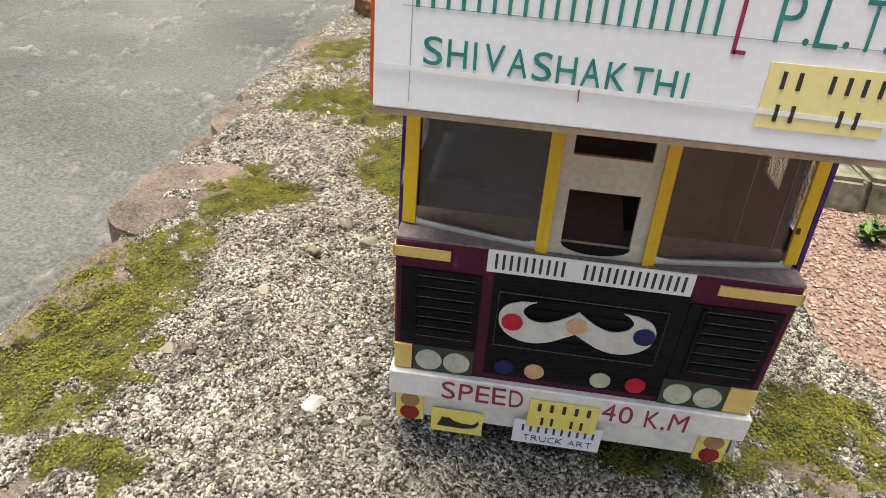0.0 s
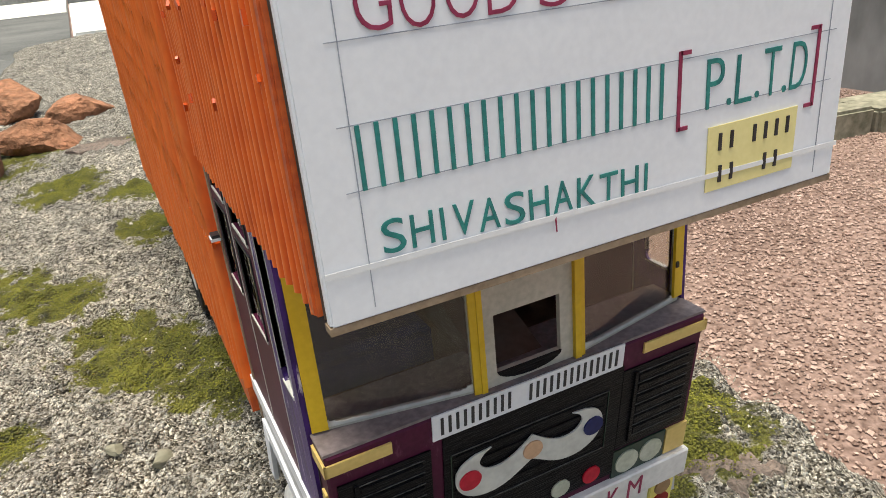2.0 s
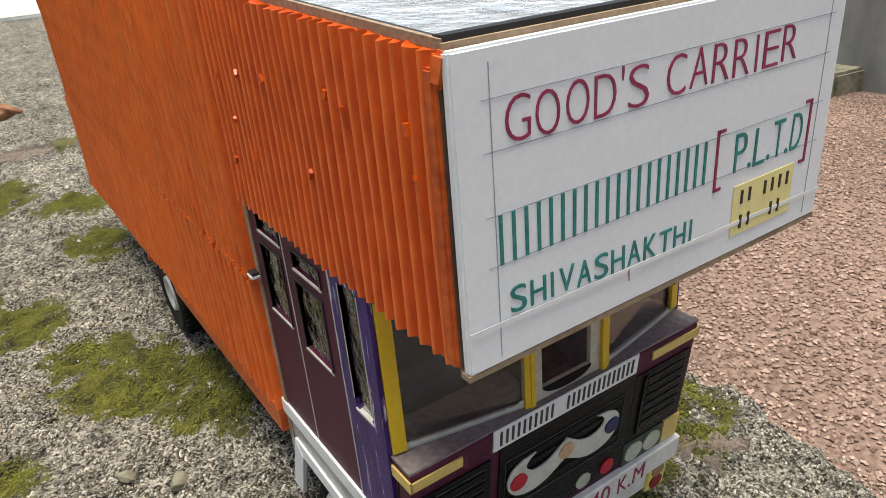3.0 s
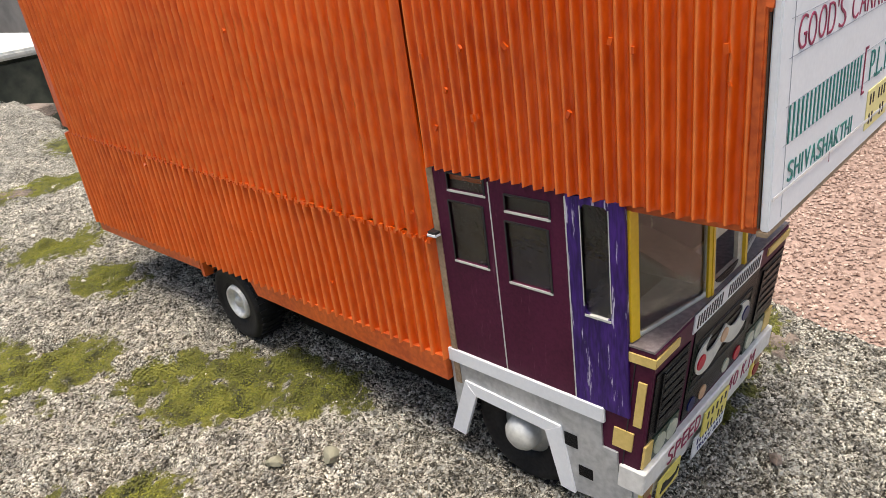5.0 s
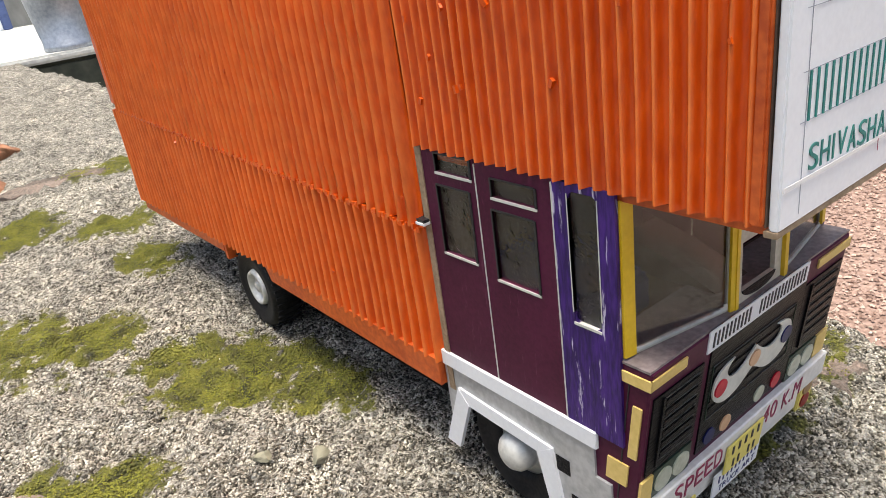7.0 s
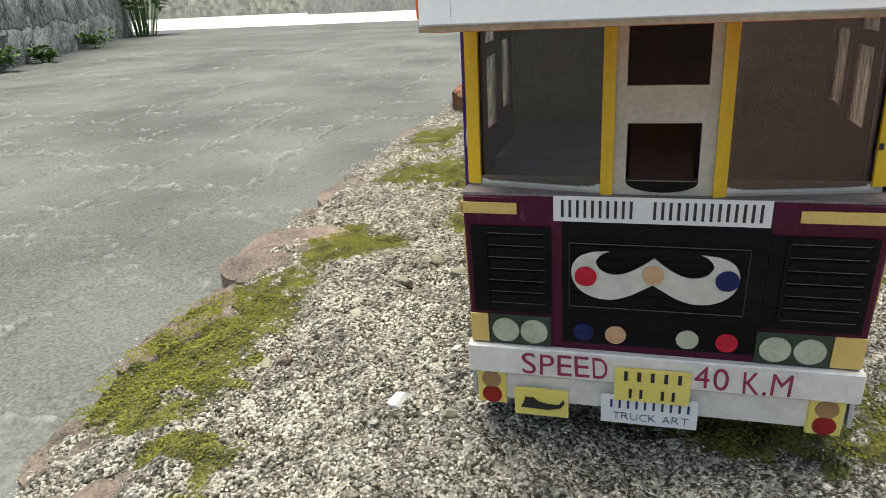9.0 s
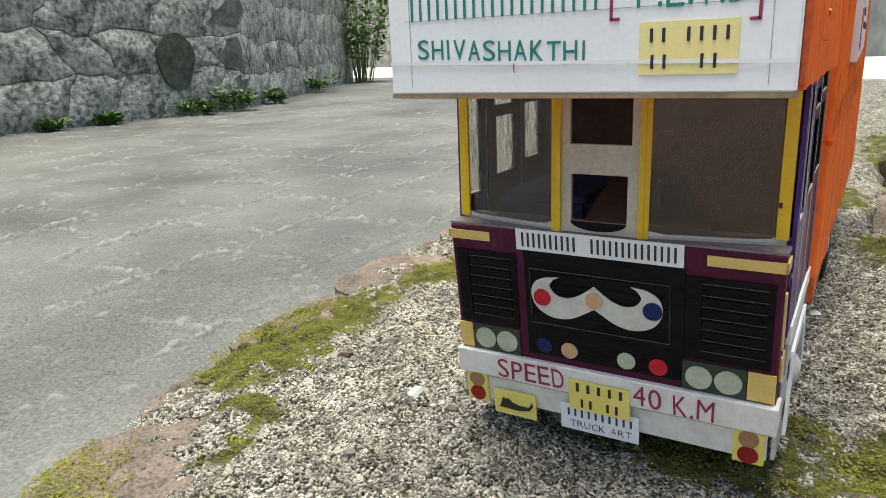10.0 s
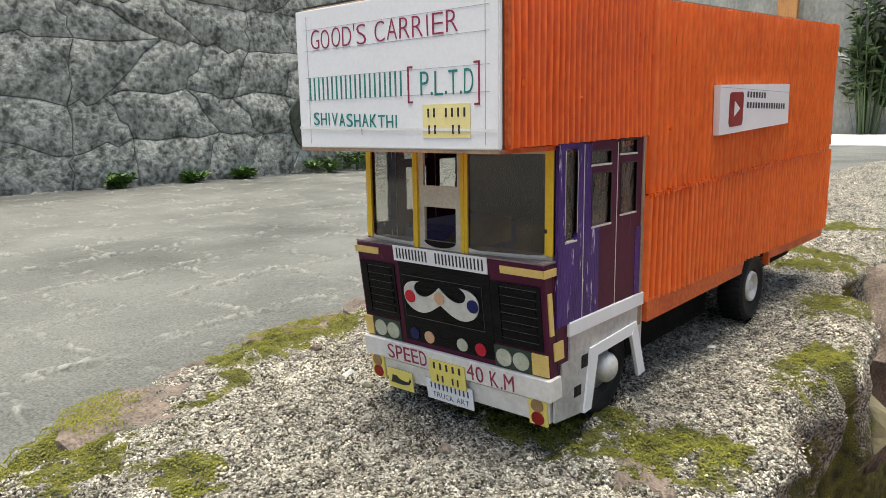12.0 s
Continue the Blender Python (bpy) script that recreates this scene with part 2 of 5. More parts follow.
    bp.inputs["Strength"].default_value, bp.inputs["Distance"].default_value = 1.0, 0.007
    l.new(hs.outputs[0], bp.inputs["Height"])
    l.new(bp.outputs[0], p.inputs["Normal"])
    return m


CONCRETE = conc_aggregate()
PEBBLE = surface("mixed_aggregate_pebbles", (0.12, 0.10, 0.07), (0.80, 0.75, 0.65), 0.85, 900, 22, 0.5, 1.0, 0.0015, island=0.5)
GRAVEL = surface("reddish_gravel_stones", (0.15, 0.088, 0.066), (0.50, 0.365, 0.305), 0.8, 150, 6, 0.5, 0.3, 0.002, island=0.65)
GRAVEL_BED = surface("reddish_gravel_bed", (0.12, 0.075, 0.058), (0.30, 0.205, 0.17), 0.9, 60, 1.2, 0.6, 0.8, 0.01)
MOSS = surface("green_moss", (0.05, 0.058, 0.007), (0.29, 0.285, 0.036), 0.9, 300, 40, 0.35, 0.5, 0.001, island=0.3)
PINK_STONE = surface("pinkish_sandstone", (0.062, 0.052, 0.043), (0.235, 0.18, 0.148), 0.88, 420, 24, 0.5, 1.0, 0.002, spread=0.13)
BRICK_ROCK = surface("broken_laterite_rock", (0.13, 0.06, 0.028), (0.40, 0.18, 0.095), 0.85, 90, 14, 0.5, 1.0, 0.008, spread=0.15)
MOSSY_ROCK = surface("mossy_rubble_stone", (0.045, 0.05, 0.016), (0.21, 0.175, 0.11), 0.85, 50, 7, 0.4, 0.7, 0.004, spread=0.15)
WALL_STONE = surface("grey_rubble_stone", (0.07, 0.075, 0.064), (0.47, 0.47, 0.42), 0.85, 14, 2.6, 0.58, 1.0, 0.045, spread=0.12)
MORTAR = surface("dark_mossy_mortar", (0.05, 0.052, 0.043), (0.17, 0.17, 0.15), 0.9, 20, 3, 0.5, 0.5, 0.01)
SLAB = surface("pale_concrete_slab", (0.40, 0.41, 0.40), (0.66, 0.66, 0.62), 0.7, 30, 1.5, 0.5, 0.4, 0.004)
GREY_WALL = surface("stained_grey_plaster", (0.10, 0.105, 0.10), (0.34, 0.345, 0.33), 0.8, 8, 0.9, 0.5, 0.3, 0.006, stretch=(1, 1, 0.45), spread=0.2)
KERB = surface("mossy_kerb_stone", (0.05, 0.055, 0.028), (0.33, 0.31, 0.235), 0.85, 25, 3, 0.5, 0.6, 0.006, spread=0.16)
LEAF = surface("fresh_green_leaf", (0.03, 0.075, 0.012), (0.12, 0.22, 0.04), 0.5, 60, 6, 0.5, 0.1, 0.001, island=0.6)
LEAF_DARK = surface("dark_green_leaf", (0.015, 0.035, 0.012), (0.06, 0.10, 0.035), 0.5, 60, 6, 0.5, 0.1, 0.001, island=0.6)
STEEL = surface("galvanised_steel", (0.30, 0.33, 0.37), (0.46, 0.49, 0.53), 0.38, 60, 8, 0.5, 0.15, 0.001, metal=0.6)
BLUE_PAINT = surface("blue_painted_post", (0.05, 0.08, 0.2), (0.08, 0.12, 0.28), 0.5, 30, 5, 0.5, 0.1, 0.002)
WHITE_PAINT = surface("white_painted_post", (0.65, 0.68, 0.72), (0.78, 0.8, 0.82), 0.5, 30, 5, 0.5, 0.1, 0.002)
WOOD = surface("orange_brown_wood", (0.30, 0.13, 0.04), (0.45, 0.22, 0.08), 0.6, 30, 5, 0.5, 0.2, 0.002, stretch=(1, 1, 0.2))
DULL_EDGE = surface("dull_grey_edge", (0.035, 0.035, 0.036), (0.12, 0.12, 0.115), 0.5, 900, 200, 0.6, 0.1, 0.0003)
DARK_FACE = surface("dark_greenish_concrete", (0.022, 0.028, 0.02), (0.085, 0.09, 0.065), 0.85, 12, 1.5, 0.5, 0.5, 0.01)
# sunlight on the paving is put into this pale colour
SUNLIT_PAVING = surface("pale_sunlit_paving", (0.55, 0.53, 0.48), (0.75, 0.73, 0.67), 0.8, 3, 0.3, 0.5, 0.2, 0.01)
HOSE = surface("pale_grey_hose", (0.5, 0.5, 0.5), (0.6, 0.6, 0.6), 0.5, 30, 5, 0.5, 0.1, 0.002)


def road_material():
    m, n, l, p = nodes_of("worn_grey_paving")
    tc = n.new("ShaderNodeTexCoord")
    edge = n.new("ShaderNodeAttribute")
    edge.attribute_name = "chipped"
    grain = n.new("ShaderNodeTexNoise")
    grain.inputs["Scale"].default_value, grain.inputs["Detail"].default_value = 95, 10
    l.new(tc.outputs["Object"], grain.inputs["Vector"])
    broad = n.new("ShaderNodeTexNoise")
    broad.inputs["Scale"].default_value, broad.inputs["Detail"].default_value = 0.9, 6
    l.new(tc.outputs["Object"], broad.inputs["Vector"])
    mm = n.new("ShaderNodeMix")
    mm.inputs["Factor"].default_value = 0.55
    l.new(broad.outputs[0], mm.inputs["A"])
    l.new(grain.outputs[0], mm.inputs["B"])
    r = n.new("ShaderNodeValToRGB")
    r.color_ramp.elements[0].position, r.color_ramp.elements[1].position = 0.37, 0.63
    r.color_ramp.elements[0].color, r.color_ramp.elements[1].color = (0.052, 0.054, 0.050, 1), (0.162, 0.163, 0.152, 1)
    l.new(mm.outputs["Result"], r.inputs[0])
    br = n.new("ShaderNodeMix")
    br.data_type = "RGBA"
    br.inputs[7].default_value = (0.24, 0.24, 0.225, 1)
    mulm = n.new("ShaderNodeMath")
    mulm.operation = "MULTIPLY"
    patch = n.new("ShaderNodeTexNoise")
    patch.inputs["Scale"].default_value, patch.inputs["Detail"].default_value = 30, 10
    l.new(tc.outputs["Object"], patch.inputs["Vector"])
    pr = n.new("ShaderNodeMapRange")
    pr.inputs["From Min"].default_value, pr.inputs["From Max"].default_value = 0.36, 0.55
    l.new(patch.outputs[0], pr.inputs[0])
    l.new(edge.outputs["Fac"], mulm.inputs[0])
    l.new(pr.outputs[0], mulm.inputs[1])
    l.new(mulm.outputs[0], br.inputs["Factor"])
    l.new(r.outputs[0], br.inputs[6])
    l.new(br.outputs[2], p.inputs["Base Color"])
    p.inputs["Roughness"].default_value, p.inputs["Specular IOR Level"].default_value = 0.72, 0.3
    ad = n.new("ShaderNodeMath")
    ad.operation = "MULTIPLY_ADD"
    ad.inputs[1].default_value = 0.35
    l.new(grain.outputs[0], ad.inputs[0])
    l.new(mulm.outputs[0], ad.inputs[2])
    bp = n.new("ShaderNodeBump")
    bp.inputs["Strength"].default_value, bp.inputs["Distance"].default_value = 0.5, 0.02
    l.new(ad.outputs[0], bp.inputs["Height"])
    l.new(bp.outputs[0], p.inputs["Normal"])
    return m


ROAD = road_material()

# ---------------------------------------------------------------- builders


def thing(name, at, label, category, group="", kind=""):
    e = new(name)
    e.location = at
    e.empty_display_size = 0.02
    bpy.context.view_layer.update()
    return tagged(e, label, category, group, kind)


def part(name, bm, material, parent=None, label="", smooth=False):
    """Links a bmesh given in world coordinates as one mesh object under a thing or a part."""
    me = bpy.data.meshes.new(name)
    bmesh.ops.recalc_face_normals(bm, faces=bm.faces)
    bm.to_mesh(me)
    bm.free()
    for p in me.polygons:
        p.use_smooth = smooth
    me.materials.append(material)
    ob = new(name, me)
    if parent is not None:
        ob.parent = parent
        ob.matrix_parent_inverse = parent.matrix_basis.inverted() if parent.parent is None else Matrix.Identity(4)
    return tagged(ob, label)


def box(x0, x1, y0, y1, z0, z1, bevel=0.0):
    own = bmesh.new()
    bmesh.ops.create_cube(own, size=1)
    for v in own.verts:
        v.co = Vector((x0 + (v.co.x + 0.5) * (x1 - x0), y0 + (v.co.y + 0.5) * (y1 - y0), z0 + (v.co.z + 0.5) * (z1 - z0)))
    if bevel:
        bmesh.ops.bevel(own, geom=own.edges, offset=bevel, segments=2, affect="EDGES")
    return own


def prism(poly, axis, a, b, bevel=0.0):
    """A polygon drawn out between a and b: in (y, z) along x, in (x, z) along y, in (x, y) along z."""
    put3 = {"x": lambda u, v, w: (w, u, v), "y": lambda u, v, w: (u, w, v), "z": lambda u, v, w: (u, v, w)}[axis]
    bm = bmesh.new()
    lo = [bm.verts.new(put3(u, v, a)) for u, v in poly]
    hi = [bm.verts.new(put3(u, v, b)) for u, v in poly]
    bm.faces.new(lo)
    bm.faces.new(hi[::-1])
    for i in range(len(poly)):
        j = (i + 1) % len(poly)
        bm.faces.new((lo[i], lo[j], hi[j], hi[i]))
    if bevel:
        bmesh.ops.bevel(bm, geom=bm.edges, offset=bevel, segments=1, affect="EDGES")
    return bm


def holed(rect, holes, axis, a, b):
    """A panel with rectangular openings through it; rect and holes as (u0, u1, v0, v1)."""
    us = sorted({rect[0], rect[1], *(u for h in holes for u in h[:2])})
    vs = sorted({rect[2], rect[3], *(v for h in holes for v in h[2:])})
    put3 = {"x": lambda u, v, w: (w, u, v), "y": lambda u, v, w: (u, w, v)}[axis]
    bm = bmesh.new()
    g = {(i, j, k): bm.verts.new(put3(u, v, w)) for i, u in enumerate(us) for j, v in enumerate(vs) for k, w in enumerate((a, b))}
    solid = {(i, j) for i in range(len(us) - 1) for j in range(len(vs) - 1)
             if not any(h[0] <= (us[i] + us[i + 1]) / 2 <= h[1] and h[2] <= (vs[j] + vs[j + 1]) / 2 <= h[3] for h in holes)}
    for i, j in solid:
        for k in (0, 1):
            bm.faces.new((g[i, j, k], g[i + 1, j, k], g[i + 1, j + 1, k], g[i, j + 1, k]))
        for di, dj, p, q in ((-1, 0, (0, 0), (0, 1)), (1, 0, (1, 0), (1, 1)), (0, -1, (0, 0), (1, 0)), (0, 1, (0, 1), (1, 1))):
            if (i + di, j + dj) not in solid:
                bm.faces.new((g[i + p[0], j + p[1], 0], g[i + q[0], j + q[1], 0], g[i + q[0], j + q[1], 1], g[i + p[0], j + p[1], 1]))
    loose = [v for v in bm.verts if not v.link_faces]
    bmesh.ops.delete(bm, geom=loose, context="VERTS")
    return bm


def disc(cx, cz, r, y, thick=0.0006, n=28, sx=1.0):
    wob = random.Random(int(cx * 1e4) + int(cz * 1e5))
    return prism([(cx + sx * r * (1 + wob.uniform(-0.02, 0.02)) * math.cos(2 * math.pi * i / n), cz + r * (1 + wob.uniform(-0.02, 0.02)) * math.sin(2 * math.pi * i / n)) for i in range(n)], "y", y - thick, y)


def lathe(profile, n=40):
    """Profile of (radius, offset along x), turned about the x axis."""
    bm = bmesh.new()
    rings = []
    for r, o in profile:
        rings.append([bm.verts.new((o, r * math.cos(2 * math.pi * i / n), r * math.sin(2 * math.pi * i / n))) for i in range(n)] if r > 1e-6 else [bm.verts.new((o, 0, 0))])
    for a, b in zip(rings, rings[1:]):
        for i in range(n):
            j = (i + 1) % n
            q = [a[i % len(a)], a[j % len(a)], b[j % len(b)], b[i % len(b)]]
            q = list(dict.fromkeys(q))
            if len(q) > 2:
                bm.faces.new(q)
    return bm


def moved(bm, m):
    bmesh.ops.transform(bm, matrix=m, verts=bm.verts)
    return bm


def lean(bm, rate=0.13, top=0.121):
    """The cab's nose slopes back towards its foot."""
    for v in bm.verts:
        v.co.y += (top - v.co.z) * rate
    return bm


def joined(bms):
    out = bmesh.new()
    for b in bms:
        me = bpy.data.meshes.new("tmp")
        b.to_mesh(me)
        b.free()
        out.from_mesh(me)
        bpy.data.meshes.remove(me)
    return out


WIDE = {"I": 0.5, "'": 0.3, ".": 0.35, " ": 0.55, "M": 1.25, "W": 1.3, "1": 0.6, "(": 0.5, ")": 0.5}


def lettering(words, x0, x1, z0, z1, y, jitter=0.03, slope=0.0, weight=-0.02, seed=1):
    """Hand-drawn letters, one by one, in the plane of the given y, between x0 and x1."""
    rnd = random.Random(seed)
    total = sum(WIDE.get(c, 1.0) for c in words)
    x, cell, out = x0, (x1 - x0) / total, []
    for c in words:
        w = WIDE.get(c, 1.0) * cell
        if c != " ":
            cu = bpy.data.curves.new("letter", "FONT")
            cu.body, cu.size, cu.extrude, cu.offset, cu.resolution_u = c, 1.0, 0.0, weight, 4
            ob = bpy.data.objects.new("letter", cu)
            me = bpy.data.meshes.new_from_object(ob)
            bm = bmesh.new()
            bm.from_mesh(me)
            bpy.data.objects.remove(ob)
            bpy.data.meshes.remove(me)
            bpy.data.curves.remove(cu)
            xs, ys = [v.co.x for v in bm.verts], [v.co.y for v in bm.verts]
            lo, hi = (0.0, 0.68)
            fx = 0.8 * w / max(1e-6, max(xs) - min(xs)) if c not in "I'.1" else (z1 - z0) / 0.68 * 0.8
            fz = (z1 - z0) / (hi - lo)
            tilt, dz = rnd.uniform(-jitter, jitter), rnd.uniform(-jitter, jitter) * (z1 - z0)
            for v in bm.verts:
                u, q = (v.co.x - (min(xs) + max(xs)) / 2) * fx, (v.co.y - lo) * fz
                u += q * tilt
                v.co = Vector((x + w / 2 + u, y, z0 + q + dz + slope * (x + w / 2 - x0)))
            r = bmesh.ops.extrude_face_region(bm, geom=bm.faces[:])
            for v in [g for g in r["geom"] if isinstance(g, bmesh.types.BMVert)]:
                v.co.y -= 0.00025
            out.append(bm)
        x += w
    return joined(out)


def bars(x0, x1, z0, z1, y, count, parent, material, gaps=(), fill=0.5, sloped=False):
    """A row of plain bars in place of characters, each a part; gaps are left empty."""
    cell = (x1 - x0) / count
    for i in range(count):
        if i not in gaps:
            c = x0 + (i + 0.5) * cell
            b = box(c - cell * fill / 2, c + cell * fill / 2, y - 0.0003, y, z0, z1)
            part("bar", lean(b) if sloped else b, material, parent)


def grid_noise(x, y, cell, seed):
    """Smooth value noise between 0 and 1 on arrays."""
    rs = np.random.RandomState(seed)
    t = rs.rand(257, 257)
    u, v = np.asarray(x) / cell + 1000.0, np.asarray(y) / cell + 1000.0
    i, j = np.floor(u).astype(int), np.floor(v).astype(int)
    a, b = u - i, v - j
    a, b = a * a * (3 - 2 * a), b * b * (3 - 2 * b)
    i, j = i % 256, j % 256
    return (t[i, j] * (1 - a) + t[i + 1, j] * a) * (1 - b) + (t[i, j + 1] * (1 - a) + t[i + 1, j + 1] * a) * b


def raw_mesh(name, verts, tris, material, smooth=False):
    me = bpy.data.meshes.new(name)
    me.vertices.add(len(verts))
    me.vertices.foreach_set("co", np.asarray(verts, dtype=np.float32).ravel())
    me.loops.add(tris.size)
    me.loops.foreach_set("vertex_index", tris.astype(np.int32).ravel())
    me.polygons.add(len(tris))
    me.polygons.foreach_set("loop_start", np.arange(0, tris.size, tris.shape[1], dtype=np.int32))
    me.polygons.foreach_set("use_smooth", np.full(len(tris), smooth))
    me.update(calc_edges=True)
    me.validate()
    me.materials.append(material)
    return new(name, me)


OCTA = (np.array([(1, 0, 0), (-1, 0, 0), (0, 1, 0), (0, -1, 0), (0, 0, 1), (0, 0, -1.0)]), np.array([(0, 2, 4), (2, 1, 4), (1, 3, 4), (3, 0, 4), (2, 0, 5), (1, 2, 5), (3, 1, 5), (0, 3, 5)]))


def scattered(name, places, sizes, material, flat=0.65, seed=3, rough=0.22):
    """Many small uneven stones as one mesh."""
    rs = np.random.RandomState(seed)
    base, faces = OCTA
    n, k = len(places), len(base)
    v = base[None] * (1 + rs.uniform(-rough, rough, (n, k, 1)))
    v = v * np.stack([rs.uniform(0.75, 1.25, n), rs.uniform(0.75, 1.25, n), flat * rs.uniform(0.7, 1.2, n)], 1)[:, None]
    a = rs.uniform(0, 2 * np.pi, n)
    c, s = np.cos(a)[:, None], np.sin(a)[:, None]
    t = rs.uniform(-0.5, 0.5, n)[:, None]
    x, y, z = v[..., 0], v[..., 1], v[..., 2]
    x, z = x * np.cos(t) - z * np.sin(t), x * np.sin(t) + z * np.cos(t)
    v = np.stack([x * c - y * s, x * s + y * c, z], -1) * np.asarray(sizes)[:, None, None] + np.asarray(places)[:, None]
    f = (faces[None] + (np.arange(n) * k)[:, None, None]).reshape(-1, 3)
    return raw_mesh(name, v.reshape(-1, 3), f, material)


def boulder(name, at, size, material, seed, turn=0.0, parent=None, flat_top=0.0, cuts=3, faces=9):
    """One rough stone: a subdivided ball, cut by a few planes and roughened."""
    b = bmesh.new()
    bmesh.ops.create_icosphere(b, subdivisions=cuts, radius=1)
    rnd = random.Random(seed)
    planes = [(Vector((rnd.uniform(-1, 1), rnd.uniform(-1, 1), rnd.uniform(-0.7, 1))).normalized(), rnd.uniform(0.5, 0.8)) for _ in range(faces)]
    if flat_top:
        planes.append((Vector((0, 0, 1)), flat_top))
    for v in b.verts:
        co = v.co.copy()
        for nrm, d in planes:
            over = co.dot(nrm) - d
            if over > 0:
                co -= nrm * over
        co *= 1 + 0.07 * noise.noise(co * 3 + Vector((seed, 0, 0))) + 0.04 * noise.noise(co * 9 + Vector((0, seed, 0)))
        v.co = co
    moved(b, Matrix.LocRotScale(at, Euler((0, 0, turn)), size))
    return part(name, b, material, parent)

# ---------------------------------------------------------------- the setting: ground, road, parapet wall
WALL_END = 3.55


def left_edge(y):
    line = np.interp(y, [-0.5, -0.18, -0.10, -0.05, 0.05, 0.2, 0.4, 0.6, 1.0], [-0.25, -0.256, -0.276, -0.292, -0.314, -0.326, -0.340, -0.358, -0.365])
    return line + 0.02 * (grid_noise(y, 0 * y, 0.09, 11) - 0.5) + 0.02 * (grid_noise(y, 0 * y, 0.28, 12) - 0.5)


def right_edge(y):
    line = np.interp(y, [-0.4, 0.0, 0.08, 0.16, 0.35, 0.43, 0.52, 0.56, 0.62, 1.0, 1.9], [0.165, 0.178, 0.185, 0.175, 0.177, 0.17, 0.148, 0.115, 0.10, 0.11, 0.255])
    return line + 0.02 * (grid_noise(y, 0 * y, 0.12, 13) - 0.5) + 0.02 * (grid_noise(y, 0 * y, 0.035, 14) - 0.5)


def top_height(x, y):
    x, y = np.asarray(x, float), np.asarray(y, float)
    z = 0.010 - 0.085 * np.clip(-x - 0.11, 0, 0.4) - 0.06 * np.clip(0.08 - y, 0, 0.4)
    near = np.clip((np.hypot(np.clip(np.abs(x) - 0.085, 0, 1), np.clip(np.abs(y - 0.25) - 0.36, 0, 1))) / 0.06, 0.25, 1)
    z += near * 0.012 * (grid_noise(x, y, 0.11, 1) - 0.5) + near * 0.007 * (grid_noise(x, y, 0.035, 2) - 0.5)
    z += near * (0.007 * (grid_noise(x, y, 0.021, 6) - 0.5) - 0.022 * np.clip(grid_noise(x, y, 0.026, 7) - 0.68, 0, 1))
    z += 0.0056 * (grid_noise(x, y, 0.012, 3) - 0.5) + 0.0042 * (grid_noise(x, y, 0.0065, 4) - 0.5) + 0.0032 * (grid_noise(x, y, 0.0036, 5) - 0.5)
    return z


MOSS_SPOTS = [(-0.266, 0.11, 0.04, 0.09), (-0.266, 0.045, 0.05, 0.045), (-0.25, 0.275, 0.02, 0.06), (-0.244, 0.53, 0.05, 0.07), (-0.144, 0.36, 0.035, 0.045),
              (-0.240, -0.142, 0.095, 0.066), (-0.207, -0.020, 0.028, 0.012), (-0.188, -0.045, 0.012, 0.028), (-0.09, -0.127, 0.03, 0.02), (0.09, 0.05, 0.07, 0.035), (0.03, 0.035, 0.04, 0.02), (0.14, 0.075, 0.03, 0.03),
              (0.13, 0.49, 0.035, 0.08), (0.06, 0.66, 0.05, 0.03), (0.03, 0.74, 0.07, 0.03), (-0.196, 0.47, 0.05, 0.05), (-0.234, 0.265, 0.04, 0.035), (-0.12, 0.32, 0.04, 0.05),
              (-0.087, 0.745, 0.05, 0.045), (-0.09, 0.6, 0.03, 0.05), (-0.18, 0.85, 0.05, 0.06), (0.0, 1.05, 0.08, 0.05), (0.155, 0.28, 0.02, 0.08), (-0.09, 0.27, 0.03, 0.06),
              (-0.29, 0.73, 0.04, 0.10), (-0.27, 1.2, 0.09, 0.2), (0.15, 1.2, 0.06, 0.2), (-0.2, -0.16, 0.07, 0.03)]


def moss_at(x, y):
    f = np.zeros(np.shape(x))
    for cx, cy, rx, ry in MOSS_SPOTS:
        f = np.maximum(f, 1.45 - 0.88 * np.sqrt(((x - cx) / rx) ** 2 + ((y - cy) / ry) ** 2))
    grown = np.clip(f, 0, 1) * np.clip(-0.22 + 0.5 * grid_noise(x, y, 0.05, 25) + 0.65 * grid_noise(x, y, 0.02, 21) + 0.65 * grid_noise(x, y, 0.008, 23), 0, 1.2)
    core = np.clip(1.3 - np.sqrt(((x + 0.245) / 0.068) ** 2 + ((y + 0.142) / 0.052) ** 2), 0, 1)
    return np.maximum(grown, core * (0.6 + 0.5 * grid_noise(x, y, 0.012, 26)))


